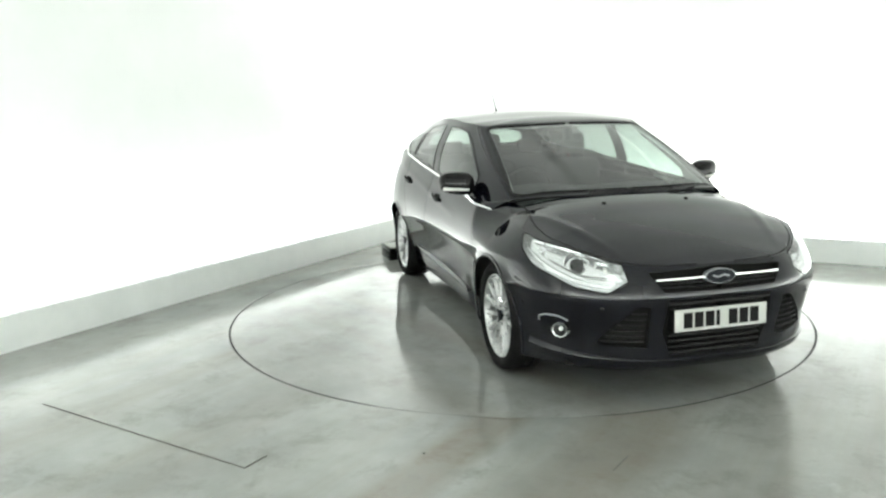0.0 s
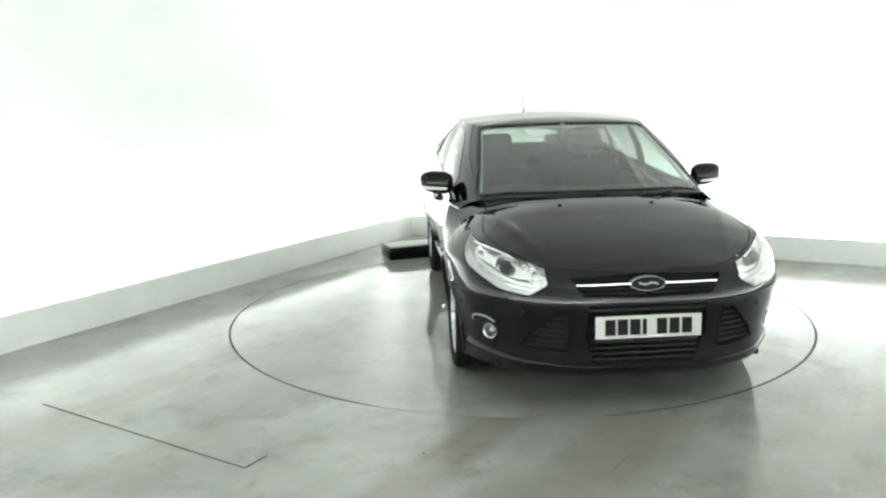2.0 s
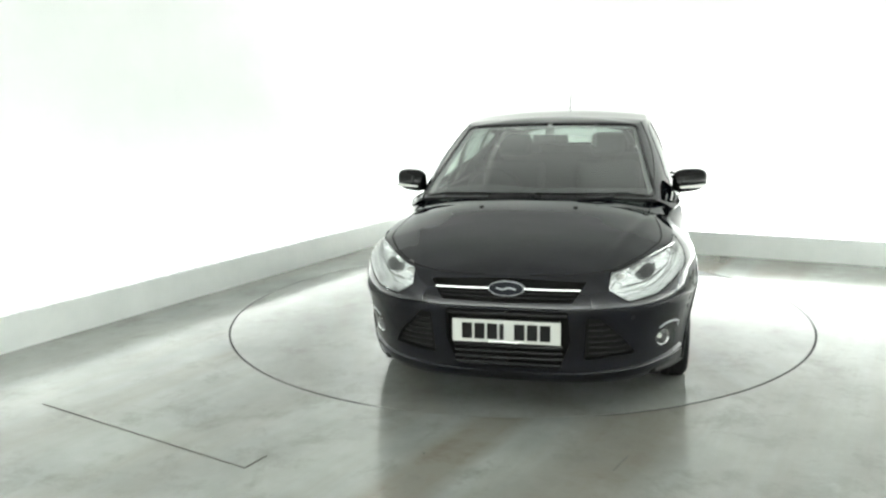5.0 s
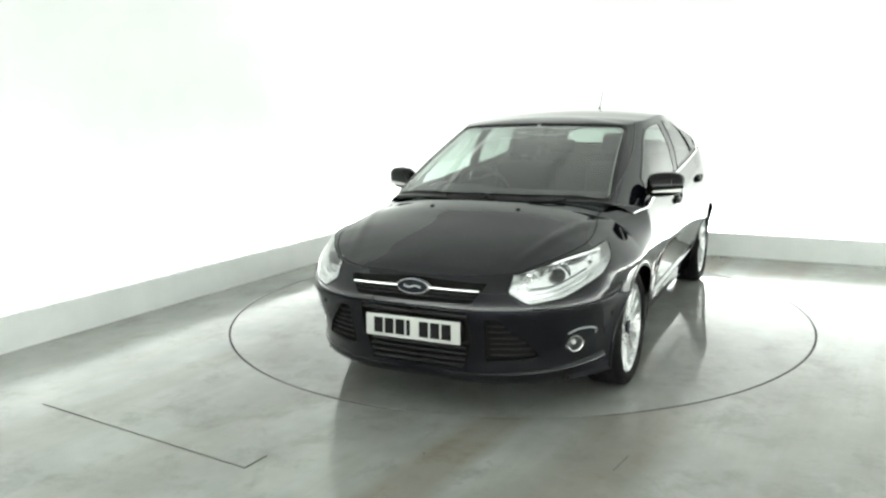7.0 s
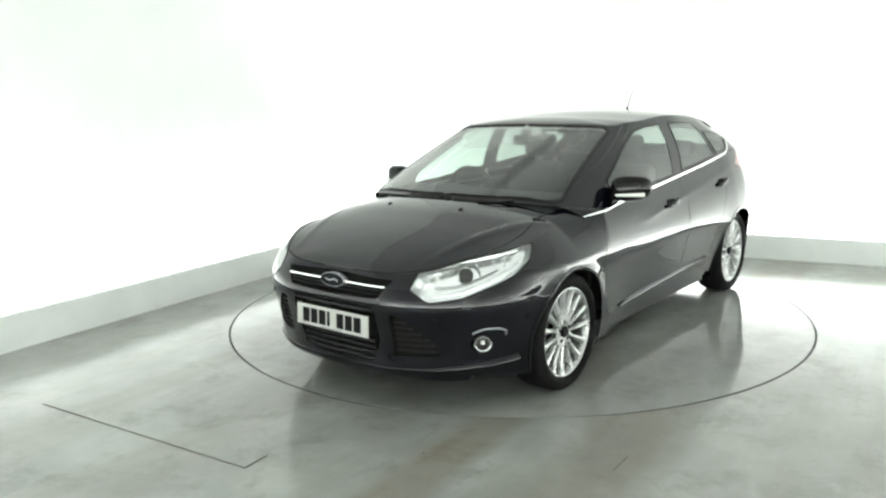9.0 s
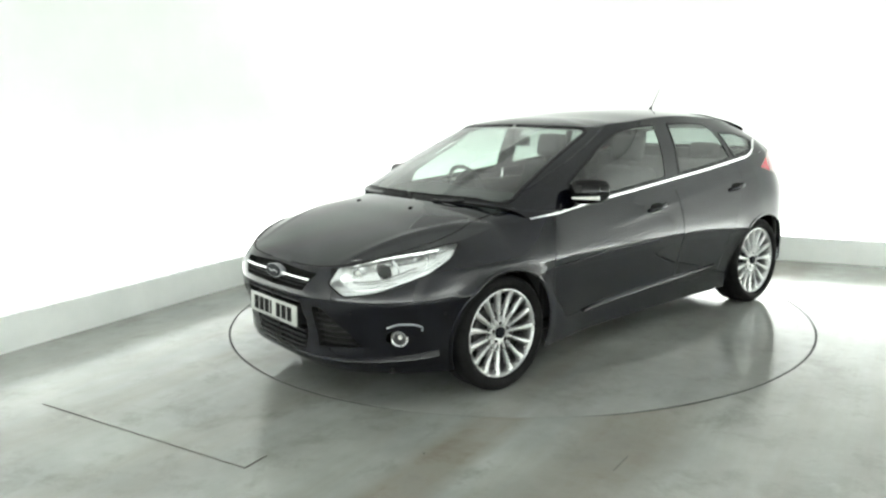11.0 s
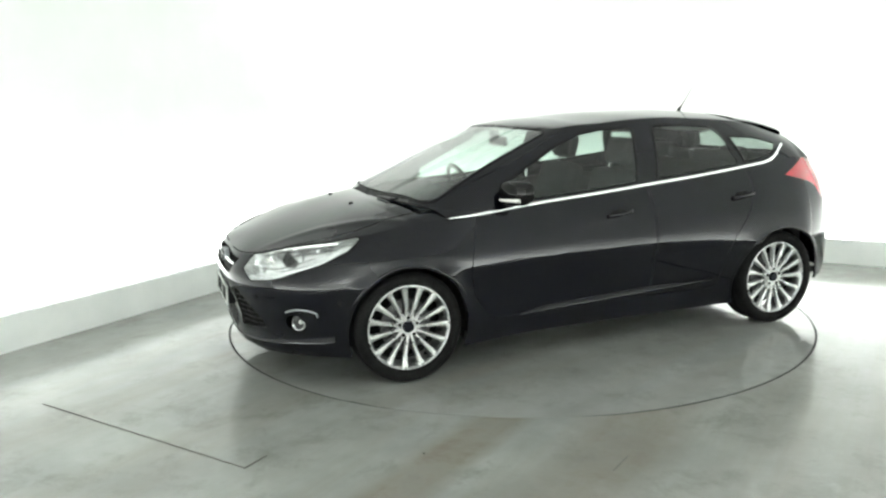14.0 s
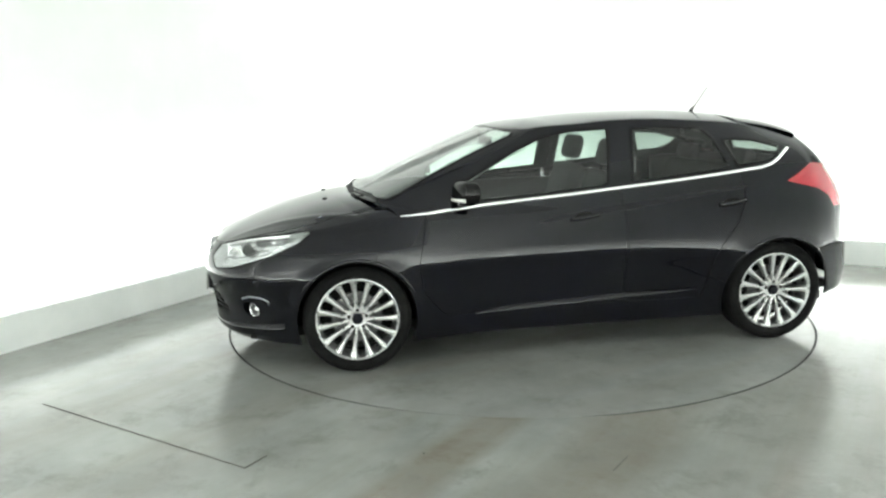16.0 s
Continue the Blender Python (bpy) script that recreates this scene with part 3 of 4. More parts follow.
SCREEN = rounded([(-0.01, 1.010), (0.30, 1.007), (0.54, 1.000), (0.655, 0.986), (0.684, 0.998), (0.576, 1.345), (0.535, 1.362), (0.25, 1.372), (-0.01, 1.376)], 0.012)
screen = cut_out(green, SCREEN, flat_front, AY, AZ, lambda c: c.x > 0.2)
BACK = rounded([(-0.01, 1.12), (0.3, 1.12), (0.5, 1.13), (0.44, 1.25), (0.3, 1.28), (-0.01, 1.285)], 0.02)
back = cut_out(green, BACK, flat_front, AY, AZ, lambda c: c.x < -1.48)

# doors: cut free with a fine dark joint round them
DOOR_F = rounded([(0.80, 0.30), (0.93, 0.45), (0.96, 0.62), (0.90, 0.93), (0.6, 1.0), (-0.27, 1.06), (-0.31, 0.8), (-0.31, 0.30)], 0.04)
DOOR_R = rounded([(-0.318, 0.30), (-0.318, 0.8), (-0.278, 1.06), (-1.06, 1.13), (-1.10, 0.93), (-1.03, 0.77), (-0.90, 0.62), (-0.84, 0.30)], 0.05)
door_pieces, joints = [], []
for outline in (DOOR_F, DOOR_R):
    p = cut_out(body, outline, flat_side, AX, AZ, on_side)
    inner_piece = cut_out(p, shrunk(outline, 0.004), flat_side, AX, AZ, on_side)
    joints.append(p)
    door_pieces.append(inner_piece)

doors = []
for piece, label in zip(door_pieces, ("black front door", "black rear door")):
    doors.append(both("door", piece, PAINT, car, label))
for piece in joints:
    for v in piece.verts:
        v.co.y -= 0.006
    both("door_joint", piece, GAP, car)

halves("body", body, PAINT, car, "glossy black painted body shell and bumpers")
bonnet_part = halves("bonnet", bonnet, PAINT, car, "glossy black bonnet with two soft creases")
inner_trim = green.copy()
bmesh.ops.delete(inner_trim, geom=[f for f in inner_trim.faces if f.calc_center_median().x < 0.28], context="FACES")
for v in inner_trim.verts:
    v.co = Vector((v.co.x - 0.02, v.co.y * 0.955, v.co.z - 0.014))
halves("pillar_trim", inner_trim, LINING, car, "pale grey lining of the front pillars")
halves("upper_shell", green, PAINT, car, "black roof pillars and window surrounds")
lining = roof.copy()
for v in lining.verts:
    v.co = Vector((v.co.x, v.co.y * 0.97, v.co.z - 0.03))
halves("headlining", lining, LINING, car, "pale grey headlining")
halves("roof", roof, PAINT, car, "glossy black roof")


def border(bm):
    """The points round the longest free edge of a surface, in order."""
    edges = [e for e in bm.edges if e.is_boundary]
    nxt = {}
    for e in edges:
        for v, w in (e.verts, reversed(e.verts)):
            nxt.setdefault(v, []).append(w)
    best, seen = [], set()
    for start in nxt:
        if start in seen:
            continue
        loop, v, last = [start], start, None
        seen.add(start)
        while True:
            step = [w for w in nxt[v] if w is not last and w not in seen]
            if not step:
                break
            last, v = v, step[0]
            seen.add(v)
            loop.append(v)
        if len(loop) > len(best):
            best = loop
    pts = [v.co.copy() for v in best]
    out = [pts[0]]
    for p in pts[1:]:
        if (p - out[-1]).length > 0.012:
            out.append(p)
    return out


def seal(points, width, thick, mat, parent, sides=(1, -1), closed=True):
    """A rubber moulding round a pane."""
    for sd in sides:
        b = bmesh.new()
        ps = [Vector((p.x, p.y * sd, p.z)) for p in points] + ([Vector((points[0].x, points[0].y * sd, points[0].z))] if closed else [])
        outs = [Vector((0.25 * p.x, 1.0 * p.y, 0.45)) for p in ps]
        ribbon(b, ps, outs, width, thick)
        part("window_seal", b, mat, parent)


window_edges = [border(w) for w in windows]
screen_edge = [p for p in border(screen) if p.y > 0.004]
back_edge = [p for p in border(back) if p.y > 0.004]
windscreen = halves("windscreen", screen, GLASS, car, "clear tinted windscreen")
halves("rear_window", back, DARK_GLASS, car, "tinted rear window")
for w, nm, g in zip(windows, ("front_side_window", "rear_side_window", "quarter_window"), (GLASS, DARK_GLASS, DARK_GLASS)):
    both(nm, w, g, car)
for sd in (1, -1):
    lamp_lens = tail.copy() if sd > 0 else mirrored(tail)
    lamp_back = lamp_lens.copy()
    for v in lamp_back.verts:
        v.co += Vector((0.007, -0.009 * sd, 0))
    tail_lamp = part("tail_light", lamp_lens, RED_LENS, car, "red tail light lens")
    part("lamp_back", lamp_back, GAP, tail_lamp)
tail.free()


def wheel(x, side):
    """A fifteen-spoke alloy wheel with its tyre; side is 1 on the left, -1 on the right."""
    hub = new("wheel")
    hub.parent = car
    hub.matrix_basis = pose(x, (0.774 if x > 0 else 0.758) * side, HUB_Z, 0, 0, 0 if side > 0 else 180)
    hub["label"] = "silver multi-spoke alloy wheel with a low-profile tyre"
    return hub


def wheel_meshes():
    """Tyre, rim, spokes, cap, nuts and brake disc, with the outer face at +y."""
    out = {}
    bm = bmesh.new()
    R = TYRE_R
    lathe(bm, [(0.243, -0.085), (0.262, -0.108), (0.290, -0.112), (R - 0.008, -0.100), (R, -0.082), (R, -0.045), (R - 0.006, -0.042), (R - 0.006, -0.036), (R, -0.033), (R, 0.0), (R - 0.006, 0.003), (R - 0.006, 0.009), (R, 0.012), (R, 0.060), (R - 0.004, 0.080), (R - 0.016, 0.094), (0.285, 0.103), (0.268, 0.102), (0.254, 0.095), (0.243, 0.083), (0.238, 0.06)], 80)
    out["tyre"] = (bm, RUBBER)
    bm = bmesh.new()
    lathe(bm, [(0.238, -0.08), (0.226, -0.06), (0.218, 0.0), (0.222, 0.05), (0.229, 0.076), (0.232, 0.083), (0.238, 0.087), (0.243, 0.086), (0.244, 0.079)], 90)
    out["rim"] = (bm, ALLOY)
    bm = bmesh.new()  # one spoke along +z
    rows = []
    for r, w, h, t in ((0.048, 0.0105, 0.066, 0.03), (0.075, 0.0090, 0.068, 0.03), (0.12, 0.0095, 0.070, 0.028), (0.17, 0.0110, 0.073, 0.026), (0.205, 0.0145, 0.076, 0.024), (0.230, 0.0200, 0.080, 0.02)):
        rows.append([bm.verts.new((a * w, h - b * t, r)) for a, b in ((-1.25, 1.0), (-1.0, 0.18), (-0.55, 0.0), (0.55, 0.0), (1.0, 0.18), (1.25, 1.0))])
    for a, b in zip(rows, rows[1:]):
        for k in range(5):
            bm.faces.new((a[k], a[k + 1], b[k + 1], b[k]))
    out["spoke"] = (bm, ALLOY)
    bm = bmesh.new()
    rings = lathe(bm, [(0.072, 0.03), (0.070, 0.058), (0.062, 0.064), (0.040, 0.064), (0.033, 0.060)], 40)
    bm.faces.new(rings[-1])
    out["hub_disc"] = (bm, ALLOY)
    bm = bmesh.new()
    rings = lathe(bm, [(0.031, 0.06), (0.031, 0.071), (0.027, 0.075), (0.010, 0.0765)], 32)
    bm.faces.new(rings[-1])
    out["centre_cap"] = (bm, BADGE)
    # nuts coloured near-black for the shade inside their recessed holes
    bm = bmesh.new()
    rings = lathe(bm, [(0.0105, 0.05), (0.0105, 0.066), (0.0075, 0.070)], 6)
    bm.faces.new(rings[-1])
    out["shaded_nut"] = (bm, GAP)
    bm = bmesh.new()
    rings = lathe(bm, [(0.07, -0.01), (0.07, 0.012), (0.15, 0.012), (0.15, -0.012), (0.07, -0.012)], 48)
    out["brake_disc"] = (bm, STEEL)
    bm = bmesh.new()
    rings = lathe(bm, [(0.217, -0.07), (0.03, -0.065)], 40)
    bm.faces.new(rings[-1])
    out["wheel_back"] = (bm, GAP)
    made = {}
    for k, (b, m) in out.items():
        ob = part(k, b, m)
        made[k] = ob.data
        bpy.data.objects.remove(ob)
    return made


WHEEL = wheel_meshes()
for wx in (AXLE, -AXLE):
    for sd in (1, -1):
        hub = wheel(wx, sd)
        for key in ("tyre", "rim", "hub_disc", "centre_cap", "brake_disc", "wheel_back"):
            new(key, WHEEL[key]).parent = hub
        for k in range(15):
            s = new("spoke", WHEEL["spoke"])
            s.parent, s.matrix_basis = hub, pose(0, 0, 0, 0, k * 24 + 4, 0)
        for k in range(5):
            s = new("shaded_nut", WHEEL["shaded_nut"])
            a = radians(k * 72 + 90)
            s.parent, s.matrix_basis = hub, pose(0.054 * math.cos(a), 0, 0.054 * math.sin(a))
        # arch lining
        bm = bmesh.new()
        ys = (0.30, 0.80 if wx > 0 else 0.73)
        ring = []
        for a in np.linspace(-0.34, math.pi + (0.34 if wx > 0 else 0.1), 30):
            ring.append([bm.verts.new((wx + 0.366 * math.cos(a), sd * y, HUB_Z + 0.366 * math.sin(a))) for y in ys])
        for p, q in zip(ring, ring[1:]):
            bm.faces.new((p[0], p[1], q[1], q[0]))
        bm.faces.new([r[0] for r in ring])
        part("arch_liner", bm, GAP, car)
        # rolled lip of the arch
        bm = bmesh.new()
        pts, outs = [], []
        for a in np.linspace(-0.33, math.pi + (0.33 if wx > 0 else 0.12), 44):
            x, z = wx + (ARCH_R + 0.004) * math.cos(a), HUB_Z + (ARCH_R + 0.004) * math.sin(a)
            pts.append((x, sd * (side_y(x, z) - 0.001), z))
            outs.append((0, sd, 0.09))
        ribbon(bm, pts, outs, 0.022, 0.005)
        part("arch_lip", bm, PAINT, car)

# underside and dark inside of the nose
bm = bmesh.new()
box(bm, -1.75, -0.70, 0.20, 1.95, 0.70, 0.26, 0.01)
part("underbody", bm, GAP, car)
bm = bmesh.new()
box(bm, 1.70, -0.40, 0.24, 2.10, 0.40, 0.72, 0.01)
part("radiator_pack", bm, GAP, car)


def motions():
    # heading of the car in degrees; it turns clockwise seen from above
    turn = [(0.0, -69.83), (0.5, -72.25), (1.0, -75.00), (1.5, -77.85), (2.0, -80.82), (2.5, -83.90), (3.0, -87.05), (3.5, -90.15), (4.0, -93.10), (4.5, -96.15), (5.0, -99.20), (5.5, -102.30), (6.0, -105.40), (6.5, -108.43), (7.0, -111.42), (7.5, -114.40), (8.0, -117.40), (8.5, -120.50), (9.0, -123.65), (9.5, -126.59), (10.0, -129.52), (10.5, -132.46), (11.0, -135.39), (11.5, -138.33), (12.0, -141.38), (12.5, -144.48), (13.0, -147.48), (13.5, -150.38), (14.0, -153.28), (14.5, -156.28), (15.0, -159.38), (15.5, -162.44), (16.0, -165.43)]
    off = Vector((-0.094, 0.311, 0))
    rows_car, rows_table = [], []
    for t, a in turn:
        p = Matrix.Rotation(radians(a), 4, "Z") @ off
        rows_car.append((t, pose(p.x, p.y, 0, 0, 0, a)))
        rows_table.append((t, pose(0, 0, 0, 0, 0, a)))
    walk(car, rows_car)
    walk(turntable, rows_table)

# ---- details of the car ----


def nose(y, z):
    """Where the front stands at half-width y and height z."""
    best = min(range(0, 110), key=lambda i: abs(body_point(i, z).y - abs(y)))
    p = body_point(best, z)
    return Vector((p.x, y, z))


def bowl(piece, shift):
    """A hollow behind an opening: its surface moved back by shift, with walls to the edge."""
    b = piece.copy()
    rim = [e for e in b.edges if e.is_boundary]
    old = [(e.verts[0].co.copy(), e.verts[1].co.copy()) for e in rim]
    for v in b.verts:
        v.co += Vector(shift)
    for e, (p, q) in zip(rim, old):
        b.faces.new((e.verts[0], e.verts[1], b.verts.new(q), b.verts.new(p)))
    bmesh.ops.remove_doubles(b, verts=b.verts, dist=1e-5)
    return b


def dish(r, depth, n=28):
    """An open round reflector that faces +x."""
    b = bmesh.new()
    prof = [(r * k / 6, -depth * (1 - (k / 6) ** 2)) for k in range(1, 7)]
    rings = lathe(b, prof + [(r * 1.06, 0.0), (r * 1.06, -0.008)], n, "x")
    b.faces.new(rings[0])
    return b


def ball(r, flat=1.0, n=20):
    b = bmesh.new()
    bmesh.ops.create_uvsphere(b, u_segments=n, v_segments=n // 2, radius=r)
    for v in b.verts:
        v.co.x *= flat
    return b


def ellipse_plate(b, a, c, x0, x1, n=40, dome=0.0):
    """An upright oval plate that faces +x."""
    rings = [[b.verts.new((x, k * a * math.cos(2 * math.pi * i / n), k * c * math.sin(2 * math.pi * i / n))) for i in range(n)] for x, k in ((x0, 1.0), (x1 - 0.003, 1.0), (x1, 0.96), (x1 + dome, 0.5))]
    for p, q in zip(rings, rings[1:]):
        for i in range(n):
            b.faces.new((p[i], p[(i + 1) % n], q[(i + 1) % n], q[i]))
    b.faces.new(rings[-1])
    return b


# headlights
lens_edge = border(lens)
for sd in (1, -1):
    src = lens.copy() if sd > 0 else mirrored(lens)
    house = part("headlight", bowl(src, (-0.085, -0.035 * sd, 0.0)), LAMP_GREY, car, "clear headlight with chrome reflectors and a projector")
    part("lens", src, CLEAR, house)
    yaw = 38 * sd
    for nm, at, b, m in (
        ("projector_bezel", (1.945, 0.655, 0.722), dish(0.062, 0.042), REFLECTOR),
        ("reflector", (2.045, 0.55, 0.712), dish(0.047, 0.045), REFLECTOR),
        ("reflector", (1.80, 0.75, 0.775), dish(0.038, 0.034), REFLECTOR),
        ("corner_reflector", (2.085, 0.53, 0.658), dish(0.028, 0.026), REFLECTOR),
    ):
        o = part(nm, b, m, house)
        o.matrix_basis = pose(at[0] - 0.035, (at[1] - 0.02) * sd, at[2], 0, 0, yaw)
    o = part("projector", ball(0.036, 0.8), GLOSS_BLACK, house, "dark glass projector")
    o.matrix_basis = pose(1.935, 0.645 * sd, 0.722, 0, 0, yaw)
    o = part("bulb", ball(0.012, 1.6), AMBER, house)
    o.matrix_basis = pose(2.02, 0.53 * sd, 0.712, 0, 0, yaw)
    # bright upper strip and lower lip inside the lens
    for nm, line, w in (("light_strip", ((2.075, 0.51, 0.752), (1.98, 0.60, 0.775), (1.86, 0.69, 0.795), (1.70, 0.785, 0.815)), 0.016), ("lower_trim", ((2.10, 0.555, 0.642), (1.995, 0.69, 0.667), (1.82, 0.785, 0.728), (1.69, 0.815, 0.782)), 0.007)):
        b = bmesh.new()
        ps = [Vector((p[0] - 0.018, (p[1] - 0.012) * sd, p[2])) for p in rail(line, 14)]
        ribbon(b, ps, [(0.7, 0.7 * sd, 0.1)] * 14, w, 0.008)
        part(nm, b, CHROME, house)
    for line, w in ((((2.085, 0.52, 0.735), (1.98, 0.61, 0.757), (1.86, 0.70, 0.777), (1.72, 0.785, 0.800)), 0.007), (((2.09, 0.565, 0.672), (2.0, 0.665, 0.683), (1.84, 0.765, 0.738)), 0.006)):
        b = bmesh.new()
        ps = [Vector((p[0] - 0.03, (p[1] - 0.018) * sd, p[2])) for p in rail(line, 14)]
        ribbon(b, ps, [(0.7, 0.7 * sd, 0.1)] * 14, w, 0.006)
        part("lamp_rib", b, STEEL, house, "dark grey rib inside the lamp")
    b = bmesh.new()
    ps = [Vector((p.x, p.y * sd, p.z)) for p in lens_edge]
    ribbon(b, ps + ps[:1], [Vector((1, 0.8 * sd, 0.1))] * (len(ps) + 1), 0.007, 0.002)
    part("lens_joint", b, GAP, house)
lens.free()

# grilles: dark hollows with bars across
upper_grille = halves("upper_grille", bowl(upper_hole, (-0.045, 0, 0)), GAP, car, "black upper grille with a chrome bar")
lower_grille = halves("lower_grille", bowl(lower_hole, (-0.05, 0, 0)), GAP, car, "black slatted lower grille")


def front_bar(name, y0, y1, z0, z1, width, thick, mat, parent, sink=0.012, n=18):
    b = bmesh.new()
    ps = []
    for k in range(n):
        y, z = y0 + (y1 - y0) * k / (n - 1), z0 + (z1 - z0) * k / (n - 1)
        ps.append(nose(y, z) - Vector((sink, 0, 0)))
    ribbon(b, ps, [(1, 0, 0.05)] * n, width, thick)
    return part(name, b, mat, parent)


for z, w in ((0.295, 0.018), (0.325, 0.018), (0.355, 0.018), (0.385, 0.018), (0.556, 0.016)):
    h = 0.262 if z < 0.4 else 0.285
    front_bar("slat", -h, h, z, z, w, 0.014, PLASTIC, lower_grille, 0.014, 31)
for z in (0.635, 0.652):
    front_bar("slat", -0.325, 0.325, z, z, 0.008, 0.01, PLASTIC, upper_grille, 0.016, 31)
for sd in (1, -1):
    front_bar("chrome_bar", 0.085 * sd, 0.345 * sd, 0.676, 0.674, 0.013, 0.010, CHROME, upper_grille, 0.004)
for hole_sd in (1, -1):
    src = side_hole if hole_sd > 0 else mirrored(side_hole)
    g = part("side_grille", bowl(src, (-0.04, -0.01 * hole_sd, 0)), GAP, car, "black slatted corner grille")
    for z, a, c in ((0.36, 0.385, 0.575), (0.39, 0.385, 0.56), (0.42, 0.385, 0.54), (0.45, 0.385, 0.51), (0.48, 0.385, 0.48), (0.51, 0.385, 0.455)):
        front_bar("slat", a * hole_sd, c * hole_sd, z, z, 0.007, 0.006, PLASTIC, g, 0.010, 10)
# badge, drawn as a plain oval
badge = part("badge", ellipse_plate(bmesh.new(), 0.088, 0.037, -0.02, 0.010), BADGE_MARK, car, "oval badge with a chrome rim")
badge.matrix_basis = pose(2.206, 0, 0.676, 0, -7, 0)
part("badge_face", ellipse_plate(bmesh.new(), 0.0835, 0.0335, 0.0, 0.0115, dome=0.002), BADGE, badge)
b = bmesh.new()
ribbon(b, [(0.0125, y, 0.004 * math.sin(y * 90)) for y in np.linspace(-0.046, 0.046, 15)], [(1, 0, 0)] * 15, 0.010, 0.0015)
part("badge_mark", b, BADGE_MARK, badge)

# number plate with plain bars for its characters
b = bmesh.new()
box(b, -0.004, -0.26, -0.0555, 0.004, 0.26, 0.0555, 0.0025)
number_plate = part("number_plate", b, PLATE, car, "white front number plate with black bars")
number_plate.matrix_basis = pose(2.232, 0, 0.470, 0, -3, 0)
at = -0.2125
for k in range(7):
    w = 0.020 if k == 3 else 0.050
    b = bmesh.new()
    box(b, 0.0042, at, -0.0385, 0.0056, at + w, 0.0385)
    part("bar", b, INK, number_plate)
    at += w + (0.050 if k == 3 else 0.011)
b = bmesh.new()
box(b, 0.0042, -0.08, -0.0515, 0.0052, 0.08, -0.0465)
part("small_bar", b, LAMP_GREY, number_plate)
b = bmesh.new()
box(b, 2.15, -0.25, 0.418, 2.226, 0.25, 0.522, 0.008)
part("plate_holder", b, PLASTIC, car)

# fog lights, sensors, spoiler lip
for sd in (1, -1):
    fog = part("fog_light", dish(0.046, 0.05), STEEL, car, "round fog light in a chrome ring")
    fog.matrix_basis = pose(1.912, 0.722 * sd, 0.388, 0, 0, 40 * sd) @ Matrix.Scale(0.80, 4)
    b = bmesh.new()
    lathe(b, [(0.044, 0.004), (0.046, 0.010), (0.050, 0.012), (0.056, 0.008), (0.066, -0.02)], 32, "x")
    part("chrome_ring", b, CHROME, fog)
    part("bulb", ball(0.016, 1.2), AMBER, fog).matrix_basis = pose(-0.02, 0, 0)
    b = bmesh.new()
    rings = lathe(b, [(0.049, 0.006), (0.03, 0.011), (0.01, 0.013)], 32, "x")
    b.faces.new(rings[-1])
    part("lens", b, CLEAR, fog)
    b = bmesh.new()
    pts = [body_point(min(range(20, 130), key=lambda i: abs(PLAN[i][1] - y)), z) for y, z in rail([(0.735, 0.452), (0.765, 0.468), (0.80, 0.466), (0.828, 0.448), (0.832, 0.425)], 12)]
    ribbon(b, [(p.x, p.y * sd, p.z) for p in pts], [(0.6, 0.8 * sd, 0.1)] * 12, 0.010, 0.004)
    part("fog_brow", b, BADGE_MARK, car)
    for i, z in ((min(range(20, 130), key=lambda i: abs(PLAN[i][0] - 1.72)), 0.50), (min(range(20, 130), key=lambda i: abs(PLAN[i][0] - 2.12)), 0.53)):
        p = body_point(i, z)
        b = bmesh.new()
        rings = lathe(b, [(0.012, -0.004), (0.012, 0.002), (0.010, 0.004)], 16, "x")
        b.faces.new(rings[-1])
        s = part("parking_sensor", b, GLOSS_BLACK, car)
        n = NORMALS[i]
        s.matrix_basis = pose(p.x, p.y * sd, p.z, 0, 0, math.degrees(math.atan2(n[1] * sd, n[0])))
ps, outs = [], []
LIP_END = max(i for i in range(140) if PLAN[i][0] > 1.74)
for k in range(-LIP_END, LIP_END + 1, 2):
    p = body_point(abs(k), 0.255 + 0.05 * (abs(k) / LIP_END) ** 2)
    ps.append((p.x, p.y if k > 0 else -p.y, p.z))
    n = NORMALS[abs(k)]
    outs.append((n[0], n[1] * (1 if k > 0 else -1), 0.45))
b = bmesh.new()
ribbon(b, ps, outs, [0.004 + 0.042 * min(1, (abs(k) / 55) ** 2) for k in range(-LIP_END, LIP_END + 1, 2)], 0.005)
part("front_lip", b, PAINT, car)

